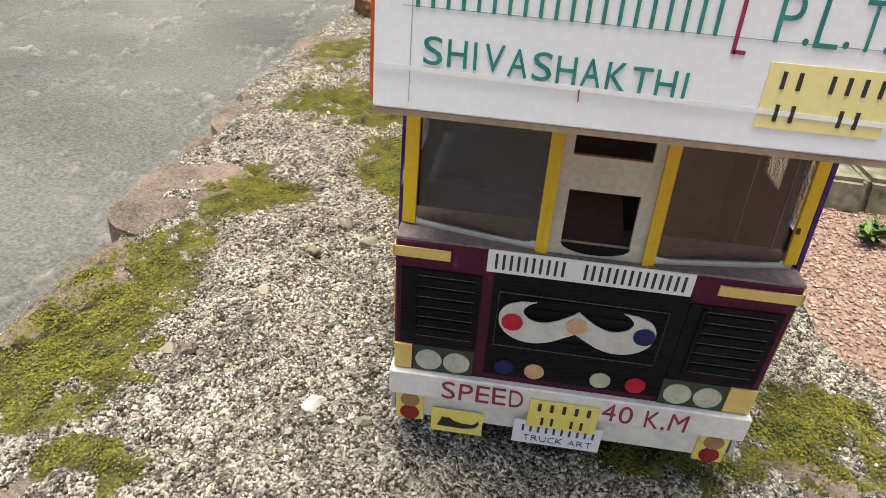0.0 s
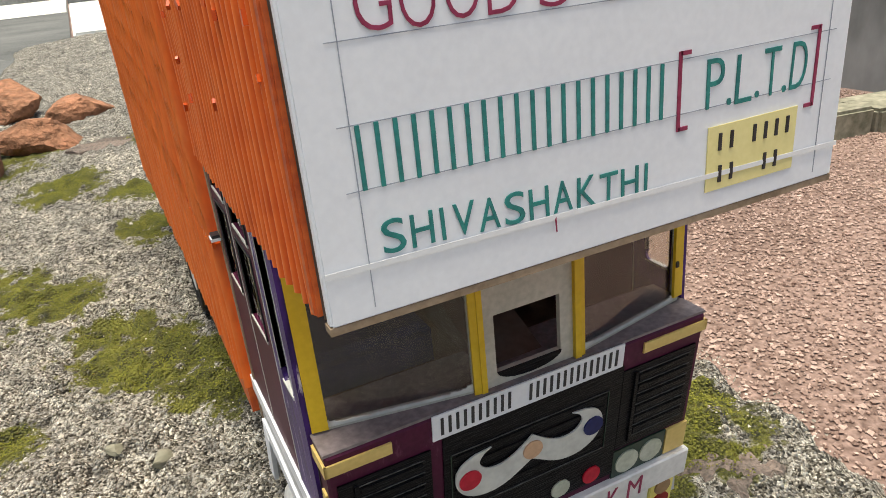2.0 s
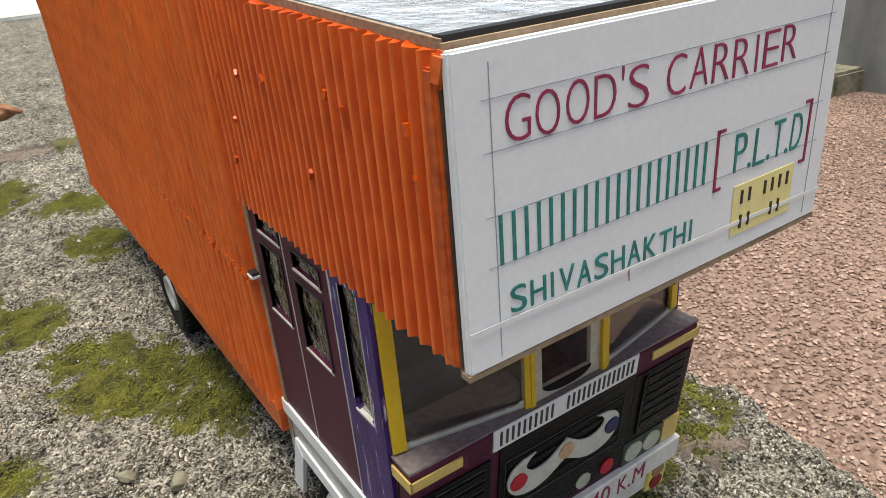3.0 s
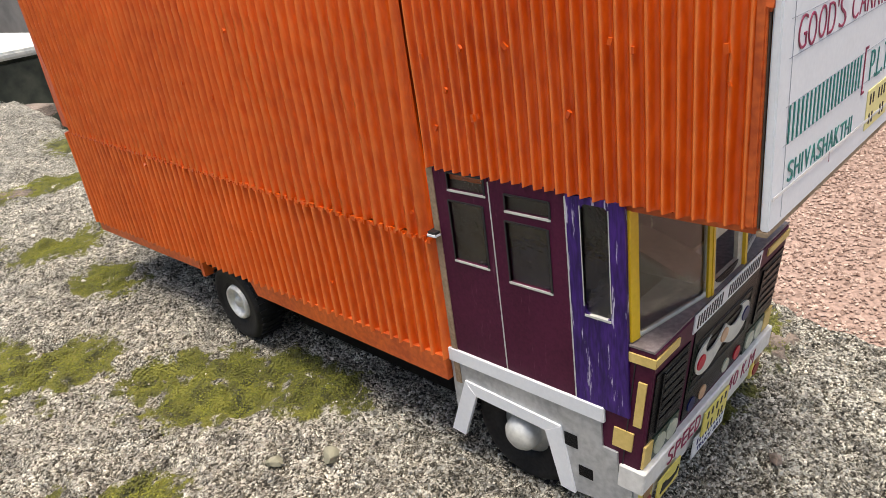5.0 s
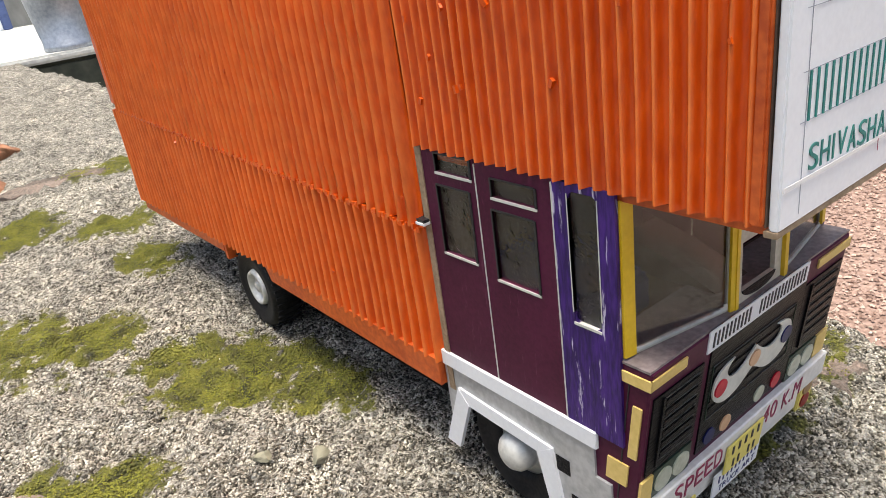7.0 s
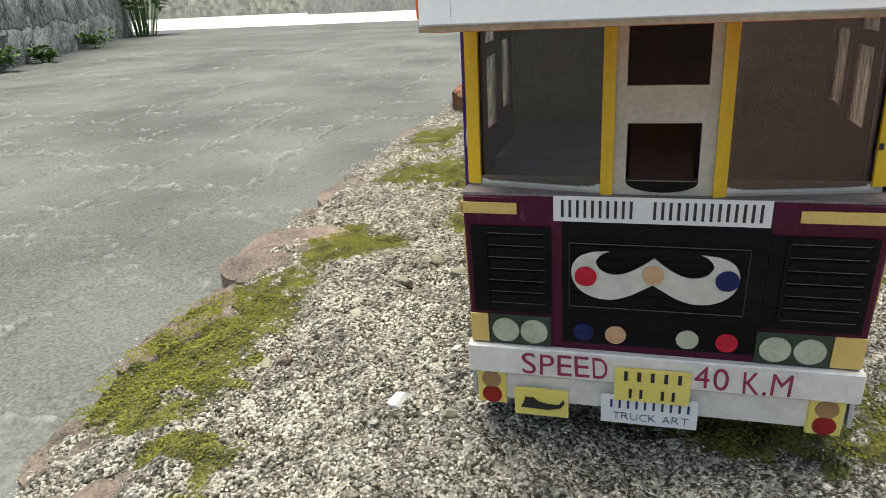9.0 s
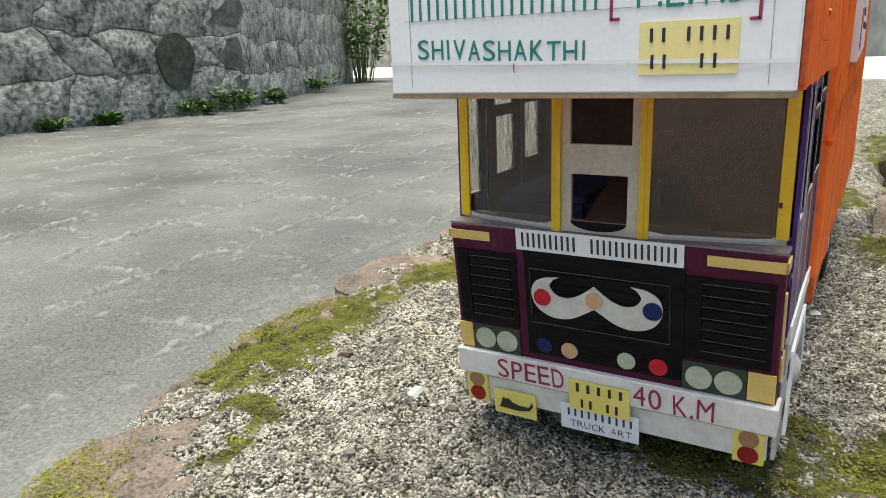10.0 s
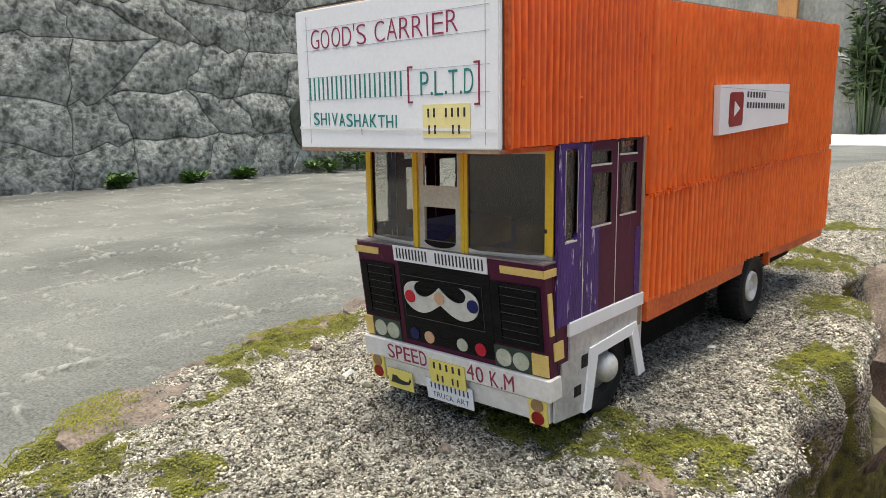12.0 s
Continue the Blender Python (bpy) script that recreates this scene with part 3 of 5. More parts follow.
def parapet():
    ys = np.concatenate([np.arange(-1.1, -0.4, 0.03), np.arange(-0.4, -0.22, 0.005), np.arange(-0.22, 0.6, 0.0026), np.arange(0.6, 1.0, 0.0045), np.arange(1.0, WALL_END, 0.02), [WALL_END]])
    us = np.linspace(0.0, 1.0, 205)
    U, Y = np.meshgrid(us, ys)
    L, R = left_edge(Y), right_edge(Y)
    X = L + (R - L) * U
    Z = top_height(X, Y)
    over = np.clip(np.maximum(L + 0.016 - X, X - R + 0.016), 0, None)
    Z = Z - over ** 2 * 45
    cols = [(X, Y, Z)]
    first, last = [], []
    for k, d in enumerate((0.015, 0.04, 0.08, 0.13, 0.2, 0.3, 0.42, 0.55, 0.7)):
        first.insert(0, (X[:, :1] + 0.015 + 0.03 * (grid_noise(ys, 0 * ys + d, 0.06, 31) - 0.5)[:, None] + 0.02 * d, Y[:, :1], Z[:, :1] - d))
        last.append((X[:, -1:] + 0.008 - 0.09 * min(d, 0.35) + 0.05 * (grid_noise(ys, 0 * ys + d, 0.05, 32) - 0.6)[:, None] + 0.01 * (grid_noise(ys, 0 * ys + d, 0.012, 33) - 0.5)[:, None], Y[:, -1:], Z[:, -1:] - d))
    P = [np.concatenate([c[i] for c in first + cols + last], 1) for i in range(3)]
    r, c = P[0].shape
    verts = np.stack([p.ravel() for p in P], 1)
    idx = np.arange(r * c).reshape(r, c)
    quads = np.stack([idx[:-1, :-1], idx[:-1, 1:], idx[1:, 1:], idx[1:, :-1]], -1).reshape(-1, 4)
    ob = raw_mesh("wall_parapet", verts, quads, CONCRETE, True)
    att = ob.data.attributes.new("moss", "FLOAT", "POINT")
    # moss down the sides, thickened so its colour also carries their shade
    grown = np.maximum(moss_at(verts[:, 0], verts[:, 1]), np.clip(-(verts[:, 2] + 0.03) * 30, 0, 1) * (0.3 + 0.5 * grid_noise(verts[:, 1], verts[:, 2], 0.06, 22)))
    att.data.foreach_set("value", grown.astype(np.float32))
    return tagged(ob, "low weathered aggregate concrete parapet wall with moss patches", "wall", kind="structure")


PARAPET = parapet()
ground = tagged(part("ground", prism([(-200, -200), (200, -200), (200, 200), (-200, 200)], "z", -0.9, -0.685), GRAVEL_BED), "reddish gravel courtyard ground", "ground", kind="structure")


def paving():
    """The road: worn slabs in staggered courses whose chipped joints stand a little proud."""
    xs = np.concatenate([[-60.0, -30.0, -14.0], np.arange(-10.0, -4.6, 0.03), np.arange(-4.6, -0.27, 0.013), [-0.26]])
    ys = np.concatenate([[-120.0, -40.0, -10.0, -4.0], np.arange(-2.0, 5.0, 0.017), np.arange(5.0, 13.0, 0.05), [20.0, 45.0, 90.0]])
    X, Y = np.meshgrid(xs, ys)
    wx = X + 0.085 * Y + 0.12 * (grid_noise(X, Y, 0.35, 51) - 0.5) + 0.03 * (grid_noise(X, Y, 0.09, 52) - 0.5)
    wy = Y - 0.05 * X + 0.05 * (grid_noise(X, Y, 0.35, 53) - 0.5) + 0.03 * (grid_noise(X, Y, 0.09, 54) - 0.5)
    cu = (wx + 2.22) / 0.64
    col = np.floor(cu)
    cv = (wy - 1.92) / 0.74 + 0.5 * (col % 2)
    du = np.abs(cu - np.round(cu)) * 0.64
    dv = np.abs(cv - np.round(cv)) * 0.74
    d = np.minimum(du, dv)
    slab = grid_noise(col * 7.3, np.floor(cv) * 5.1, 1.0, 55)
    chip = np.clip(1.9 * grid_noise(X, Y, 0.045, 56) + 1.1 * grid_noise(X, Y, 0.02, 57) - 0.95, 0, 1) * np.clip(4 * grid_noise(X, Y, 0.3, 58) - 1.5, 0.0, 1)
    joint = np.exp(-(d / 0.013) ** 2) * chip
    Z = -0.62 + 0.021 * joint - 0.006 * np.exp(-((d - 0.035) / 0.02) ** 2) + 0.008 * (slab - 0.5) + 0.012 * (grid_noise(X, Y, 0.22, 59) - 0.5) + 0.006 * (grid_noise(X, Y, 0.05, 60) - 0.5)
    crumbs = np.clip(grid_noise(X, Y, 0.034, 61) - 0.84 + 0.16 * np.exp(-(d / 0.09) ** 2), 0, 1) * 5
    worn = np.clip(13.0 - Y, 0, 1) * np.clip((Y + 1.9) * 3, 0, 1) * np.clip(X + 11.0, 0, 1)
    Z = -0.62 + (Z + 0.62 + 0.011 * crumbs) * worn
    r, c = X.shape
    idx = np.arange(r * c).reshape(r, c)
    quads = np.stack([idx[:-1, :-1], idx[:-1, 1:], idx[1:, 1:], idx[1:, :-1]], -1).reshape(-1, 4)
    ob = raw_mesh("road", np.stack([X.ravel(), Y.ravel(), Z.ravel()], 1), quads, ROAD, True)
    ob.data.attributes.new("chipped", "FLOAT", "POINT").data.foreach_set("value", (worn * np.clip(0.95 * joint + 0.6 * crumbs, 0, 1)).astype(np.float32).ravel())
    return tagged(ob, "worn grey stone-paved road beside the parapet", "road", kind="structure")


road = paving()


EDGE_STONES = [(-0.222, -0.083, 0.054, 0.066, 0.002), (-0.295, 0.262, 0.050, 0.070, 0.002), (-0.310, 0.49, 0.045, 0.085, 0.004), (-0.315, 0.80, 0.055, 0.13, 0.004),
               (-0.295, 0.12, 0.022, 0.07, -0.002), (-0.325, 0.385, 0.025, 0.035, 0.000), (0.128, 0.026, 0.036, 0.02, 0.002), (-0.09, 1.06, 0.08, 0.03, 0.004), (-0.285, -0.005, 0.02, 0.03, 0.0)]


def off_stones(x, y):
    ok = np.ones(np.shape(x), bool)
    for cx, cy, rx, ry, lift in EDGE_STONES:
        ok &= ((x - cx) / rx) ** 2 + ((y - cy) / ry) ** 2 > 0.85 + 0.3 * (grid_noise(x, y, 0.02, 41) - 0.5)
    return ok


def aggregate():
    rs = np.random.RandomState(5)
    n = 70000
    y = np.where(rs.rand(n) < 0.8, rs.uniform(-0.35, 0.75, n), rs.uniform(0.75, 2.2, n))
    u = rs.uniform(0.0, 1.0, n)
    L, R = left_edge(y), right_edge(y)
    x = L + (R - L) * u
    keep = (moss_at(x, y) < rs.uniform(0.2, 0.62, n)) & off_stones(x, y)
    x, y = x[keep], y[keep]
    s = 0.00035 + 0.0007 * rs.rand(len(x)) ** 1.6 + (rs.rand(len(x)) < 0.008) * rs.uniform(0.0005, 0.0025, len(x))
    s = np.where(y > 0.75, s * 1.5, s)
    z = top_height(x, y) - s * 0.12
    ob = scattered("aggregate_pebbles", np.stack([x, y, z], 1), s, PEBBLE, 0.85, 6, 0.36)
    return tagged(ob, "pale and brown aggregate pebbles in the parapet top", "pebbles", kind="stuff")


def stone_top(x, y):
    """Height of the wall top with its set-in stones."""
    z = top_height(x, y)
    for cx, cy, rx, ry, lift in EDGE_STONES:
        inside = ((x - cx) / rx) ** 2 + ((y - cy) / ry) ** 2 < 0.9
        z = np.where(inside, np.maximum(z, float(top_height(cx, cy)) + lift + 0.0015), z)
    return z


def moss_tufts():
    rs = np.random.RandomState(8)
    n = 520000
    y = rs.uniform(-0.3, 1.1, n)
    x = left_edge(y) + (right_edge(y) - left_edge(y)) * rs.uniform(0.0, 1.0, n)
    m = moss_at(x, y)
    keep = (m > rs.uniform(0.34, 0.95, n)) & (off_stones(x, y) | (m > rs.uniform(0.35, 0.6, n)))
    x, y, m = x[keep], y[keep], m[keep]
    s = rs.uniform(0.0003, 0.0008, len(x))
    z = stone_top(x, y) + 0.0003 + 0.003 * np.clip(m - 0.5, 0, 0.5) * grid_noise(x, y, 0.007, 24)
    ob = scattered("moss_tufts", np.stack([x, y, z], 1), s, MOSS, 0.9, 9, 0.4)
    return tagged(ob, "soft green moss tufts on the parapet top", "moss", kind="stuff")


aggregate()
moss_tufts()

# single larger pebbles lying on the parapet
for i, (x, y, s, mat) in enumerate([(-0.116, 0.027, 0.009, SLAB), (-0.195, 0.057, 0.008, PINK_STONE), (-0.21, 0.062, 0.007, KERB), (-0.125, 0.187, 0.010, KERB), (-0.123, 0.006, 0.004, GREY_WALL),
                                    (-0.16, 0.17, 0.009, KERB), (-0.175, 0.12, 0.008, KERB), (0.076, 0.262, 0.008, SLAB), (-0.09, 0.02, 0.007, KERB), (-0.15, 0.215, 0.008, KERB), (0.02, -0.02, 0.007, PINK_STONE)]):
    p = boulder("pebble", (x, y, float(top_height(x, y)) + s * 0.12), (s * 0.85, s * 0.7, s * 0.5), mat, 40 + i, i * 1.3, cuts=3, faces=18)
    tagged(p, "smooth pale pebble lying on the parapet" if mat in (SLAB, KERB) else "small rough brownish pebble on the parapet", "pebble", "pebbles on the parapet")


def edge_stone(cx, cy, rx, ry, seed, z=0.0, h=0.03):
    """A flat weathered stone set into the road edge of the parapet."""
    rnd = random.Random(seed)
    b = bmesh.new()
    n, rings = 40, 14
    rad = [1 + 0.22 * noise.noise((2.2 * math.cos(6.283 * i / n), 2.2 * math.sin(6.283 * i / n), seed * 1.7)) + rnd.uniform(-0.05, 0.05) for i in range(n)]
    rad = [(rad[i - 1] + 2 * rad[i] + rad[(i + 1) % n]) / 4 for i in range(n)]
    ring = [[b.verts.new((cx, cy, z + h * 0.5))]]
    for k in range(1, rings + 2):
        f = min(k / rings, 1.0)
        row = []
        for i in range(n):
            a = 2 * math.pi * i / n
            x, y = cx + rx * rad[i] * f * math.cos(a), cy + ry * rad[i] * f * math.sin(a)
            zz = z + h * 0.5 - (f ** 5) * 0.006 + 0.0032 * noise.noise((x * 34, y * 34, seed)) + 0.0035 * noise.noise((x * 110, y * 110, seed)) + 0.002 * noise.noise((x * 260, y * 260, seed))
            if k == rings + 1:
                zz -= h + 0.02
            row.append(b.verts.new((x, y, zz)))
        ring.append(row)
    for i in range(n):
        b.faces.new((ring[0][0], ring[1][i], ring[1][(i + 1) % n]))
    for r0, r1 in zip(ring[1:], ring[2:]):
        for i in range(n):
            j = (i + 1) % n
            b.faces.new((r0[i], r1[i], r1[j], r0[j]))
    return part("stone", b, PINK_STONE, PARAPET, "flat pinkish sandstone set in the wall edge")


for i, (cx, cy, rx, ry, lift) in enumerate(EDGE_STONES):
    edge_stone(cx, cy, rx, ry, 60 + i, float(top_height(cx, cy)) + lift - 0.015)

# rough stones along the courtyard edge of the parapet
for i, (at, size, mat, lab) in enumerate([((0.125, 0.755, -0.135), (0.10, 0.12, 0.228), PINK_STONE, "large reddish-brown stone block in the wall edge"), ((0.10, 0.885, -0.02), (0.035, 0.04, 0.035), MOSSY_ROCK, "mossy rubble stone on the wall edge"),
                                          ((0.16, 0.95, -0.02), (0.05, 0.065, 0.05), MOSSY_ROCK, "rounded mossy stone on the wall edge"), ((0.205, 1.25, -0.02), (0.07, 0.11, 0.06), PINK_STONE, "brown rubble stone on the wall edge"),
                                          ((0.25, 1.2, -0.07), (0.035, 0.03, 0.02), SLAB, "small pale stone jutting from the wall"), ((0.17, 1.5, -0.03), (0.08, 0.13, 0.05), MOSSY_ROCK, "mossy rubble stone on the wall edge"),
                                          ((0.2, 2.0, -0.03), (0.12, 0.22, 0.06), PINK_STONE, "long flat brown stone on the wall edge"), ((0.135, 0.45, -0.10), (0.05, 0.08, 0.06), MOSSY_ROCK, "mossy rubble stone in the wall side")]):
    s = boulder("edge_rock", at, size, mat, 80 + i, 0.2 * i, PARAPET, 0.6, 4, 15)
    tagged(s, lab)

# broken orange rocks lying on the parapet
for i, (at, size, turn) in enumerate([((-0.30, 1.05, 0.015), (0.06, 0.10, 0.05), 0.5), ((-0.215, 1.15, 0.025), (0.09, 0.07, 0.05), 0.3), ((-0.27, 1.55, 0.03), (0.075, 0.07, 0.05), 1.0), ((-0.15, 1.4, 0.02), (0.085, 0.045, 0.03), 0.1)]):
    r = boulder("loose_rock", at, size, BRICK_ROCK, 120 + i, turn, cuts=4, faces=20)
    tagged(r, "broken orange-brown laterite rock lying on the parapet", "rock", "loose rocks on the parapet")


def courtyard_gravel():
    rs = np.random.RandomState(15)
    n = 110000
    d = rs.rand(n)
    x = 0.2 + 3.3 * d ** 1.25
    y = rs.uniform(-0.9, 4.3, n)
    s = rs.uniform(0.003, 0.0075, n)
    ob = scattered("courtyard_gravel", np.stack([x, y, -0.683 + s * 0.25], 1), s, GRAVEL, 0.75, 16, 0.3)
    return tagged(ob, "loose reddish crushed gravel in the courtyard", "gravel", kind="stuff")


courtyard_gravel()


def kerb():
    k = thing("kerb", (2.2, 1.98, -0.685), "mossy stone kerb edging the gravel", "kerb", kind="structure")
    rnd = random.Random(4)
    x = 0.35
    while x < 3.4:
        w = rnd.uniform(0.34, 0.52)
        y = 2.09 - 0.16 * (x - 1.3)
        b = box(x + 0.002, x + w - 0.002, y - 0.12 + rnd.uniform(-0.01, 0.01), y + 0.13, -0.70, -0.575 + rnd.uniform(-0.01, 0.012), 0.014)
        for v in b.verts:
            v.co += Vector((0, -0.16 * (v.co.x - x), 0)) + 0.012 * Vector((noise.noise(v.co * 9), noise.noise(v.co * 9 + Vector((5, 0, 0))), noise.noise(v.co * 7)))
        part("stone", b, KERB, k)
        x += w


kerb()
# face and step take a darker concrete than the slab on top
tagged(part("pavement_platform", box(-0.12, 1.3, WALL_END + 0.45, 9.0, -0.7, -0.045, 0.02), DARK_FACE), "dark face of the raised platform", "platform", kind="structure")
tagged(part("pavement_slab", box(-0.14, 1.32, WALL_END + 0.42, 9.0, -0.043, -0.003, 0.012), SLAB), "pale concrete slab on top of the platform", "slab", kind="structure")
tagged(part("pavement_step", box(0.3, 1.3, WALL_END + 0.1, WALL_END + 0.44, -0.7, -0.47, 0.015), DARK_FACE), "dark concrete step below the platform", "step", kind="structure")
tagged(part("pavement_apron", box(0.26, 0.95, 2.7, WALL_END + 0.1, -0.7, -0.668, 0.008), SUNLIT_PAVING), "concrete apron before the step painted pale as sunlit", "apron", kind="structure")
tagged(part("wall_back", box(-0.14, 4.2, 9.0, 9.25, -0.8, 2.6, 0.02), GREY_WALL), "stained grey plaster wall behind the platform", "wall", kind="structure")
# the sunlit far stretch is a paler sheet, not lit differently
tagged(part("pavement_far", box(-40, -0.3, 23.0, 60, -0.63, -0.612), SUNLIT_PAVING), "far stretch of the road painted pale as sunlit", "road", kind="structure")
tagged(part("wall_far", box(-18.0, 3.0, 38.0, 38.4, -0.8, 9.0), GREY_WALL), "tall weathered grey board wall far down the road", "wall", kind="structure")
tagged(part("wall_far_bank", box(-45.0, -19.0, 44.0, 44.6, -0.8, 6.0), WALL_STONE), "grey stone wall far down the road", "wall", kind="structure")
tagged(part("wall_courtyard", box(3.55, 3.75, -3.5, 9.0, -0.8, 1.6, 0.02), GREY_WALL), "stained grey plaster courtyard wall", "wall", kind="structure")


def along(v):
    """The wall turns away from the road past its middle."""
    return Vector((v.x - 0.55 * max(0.0, v.y - 9.0), v.y, v.z))


def bent(bm):
    for v in bm.verts:
        v.co = along(v.co)
    return bm


def rubble_wall():
    """Rubble masonry: uneven stones with recessed dark joints."""
    back = tagged(part("wall_rubble", joined([bent(box(-10.6, -9.62, -14, 9.0, -0.8, 3.4)), bent(box(-10.6, -9.62, 9.0, 20.0, -0.8, 3.4))]), MORTAR), "tall grey rubble stone retaining wall across the road", "wall", kind="structure")
    rnd = random.Random(77)
    rows, cols, y0, y1 = 6, 30, -9.0, 19.6
    cy, cz = (y1 - y0) / cols, 4.1 / rows
    corner = {}
    for i in range(cols + 1):
        for j in range(rows + 1):
            corner[i, j] = Vector((0, y0 + (i + 0.45 * (j % 2)) * cy + rnd.uniform(-0.3, 0.3) * cy, -0.72 + j * cz + (rnd.uniform(-0.26, 0.26) * cz if 0 < j else 0)))
    mids = {}

    def mid(a, b):
        key = (a, b) if a < b else (b, a)
        if key not in mids:
            p, q = corner[key[0]], corner[key[1]]
            out = []
            for f in (0.25, 0.5, 0.75):
                out.append(p.lerp(q, f) + Vector((0, rnd.uniform(-0.06, 0.06), rnd.uniform(-0.08, 0.08))))
            mids[key] = out
        m = mids[key]
        return m if a < b else m[::-1]

    for i in range(cols):
        for j in range(rows):
            loop = []
            for a, b in (((i, j), (i + 1, j)), ((i + 1, j), (i + 1, j + 1)), ((i + 1, j + 1), (i, j + 1)), ((i, j + 1), (i, j))):
                loop += [corner[a], *mid(a, b)]
            c = sum(loop, Vector()) / len(loop)
            b = bmesh.new()
            rings = []
            for gap, out in ((0.003, -0.015), (0.008, 0.010), (0.03, 0.014 + rnd.uniform(0, 0.014))):
                rings.append([b.verts.new((-9.62 + out + 0.02 * noise.noise(p * 2.5), *(p + (c - p).normalized() * gap * (1 + 0.5 * noise.noise(p * 6)))[1:])) for p in loop])
            for r0, r1 in zip(rings, rings[1:]):
                for k in range(len(loop)):
                    q = (k + 1) % len(loop)
                    b.faces.new((r0[k], r0[q], r1[q], r1[k]))
            b.faces.new(rings[-1])
            part("stone", bent(b), WALL_STONE, back, smooth=True)
    return back


rubble_wall()
# flat dark disc for the dark oval on the wall
hole = prism([(7.6 + 0.36 * math.cos(a) * (1 + 0.1 * math.sin(3 * a)), 0.24 + 0.44 * math.sin(a)) for a in [6.2832 * k / 26 for k in range(26)]], "x", -9.60, -9.552)
part("dark_oval", hole, DARK_FACE, bpy.data.objects["wall_rubble"], "dark oval disc on the wall face")


def leafy(name, at, size, count, leaf, material, label, seed, tall=0.6):
    """A low weed: thin stems with many small pointed leaves."""
    t = thing(name, at, label, "plant")
    rs = random.Random(seed)
    stems, leaves = bmesh.new(), bmesh.new()
    for k in range(max(6, count // 14)):
        a, r = rs.uniform(0, 6.28), rs.uniform(0.2, 1) * size
        tip = Vector(at) + Vector((r * math.cos(a), r * math.sin(a), size * tall * rs.uniform(0.5, 1.2)))
        root = Vector(at) + Vector((0.35 * r * math.cos(a), 0.35 * r * math.sin(a), 0))
        side = Vector((-math.sin(a), math.cos(a), 0)) * leaf * 0.05
        up = Vector((0, 0, leaf * 0.05))
        lo = [stems.verts.new(root + d) for d in (side, -side, up)]
        hi = [stems.verts.new(tip + d * 0.5) for d in (side, -side, up)]
        for i in range(3):
            stems.faces.new((lo[i], lo[(i + 1) % 3], hi[(i + 1) % 3], hi[i]))
        for _ in range(14):
            f = rs.uniform(0.35, 1.0)
            o = root.lerp(tip, f)
            d = Vector((rs.uniform(-1, 1), rs.uniform(-1, 1), rs.uniform(-0.2, 0.7))).normalized() * leaf * rs.uniform(0.6, 1.2)
            w = d.cross(Vector((rs.uniform(-0.3, 0.3), rs.uniform(-0.3, 0.3), 1))).normalized() * leaf * 0.26
            bend = Vector((0, 0, leaf * 0.1))
            p = [leaves.verts.new(q) for q in (o, o + d * 0.5 + w + bend, o + d, o + d * 0.5 - w + bend)]
            m = leaves.verts.new(o + d * 0.5 - bend * 0.3)
            for i in range(4):
                leaves.faces.new((p[i], p[(i + 1) % 4], m))
    tagged(part("stem", stems, material, t), kind="stuff")
    tagged(part("foliage", leaves, material, t), kind="stuff")
    return t


for i, (at, s) in enumerate([((-9.35, 8.5, -0.62), 0.55), ((-9.3, 7.7, -0.62), 0.36), ((-9.9, 10.2, -0.62), 0.35), ((-11.9, 13.8, -0.62), 0.6), ((-9.5, 4.2, -0.62), 0.24), ((-9.45, 5.3, -0.62), 0.2), ((-9.45, 6.2, -0.62), 0.22)]):
    leafy("weed", at, s, 260, 0.13, LEAF, "leafy green weed growing at the foot of the stone wall", 200 + i, 0.6)
leafy("creeper", (-14.7, 19.2, -0.62), 1.5, 900, 0.26, LEAF, "bright green creeper over the end of the stone wall", 230, 2.2)
leafy("weed", (1.05, 1.79, -0.68), 0.07, 130, 0.04, LEAF, "small bright green weed growing in the gravel", 240, 0.7)
leafy("shrub", (-6.3, 37.2, -0.62), 1.5, 700, 0.55, LEAF_DARK, "dark leafy shrub beside the grey wall", 250, 4.2)

# ---------------------------------------------------------------- the toy truck
truck = thing("toy_truck", (0, 0.28, 0.010), "handmade cardboard toy lorry with orange fluted body and maroon cab", "toy truck")


def roof_z(y):
    return 0.267 + 0.055 * max(0.0, y + 0.04) if y < 0.4 else 0.2912 + 0.055 * (y - 0.4)


def half(y):
    return 0.0745 + 0.007 * (y + 0.04)


def seam_z(y):
    return 0.150 + 0.028 * (y - 0.118)


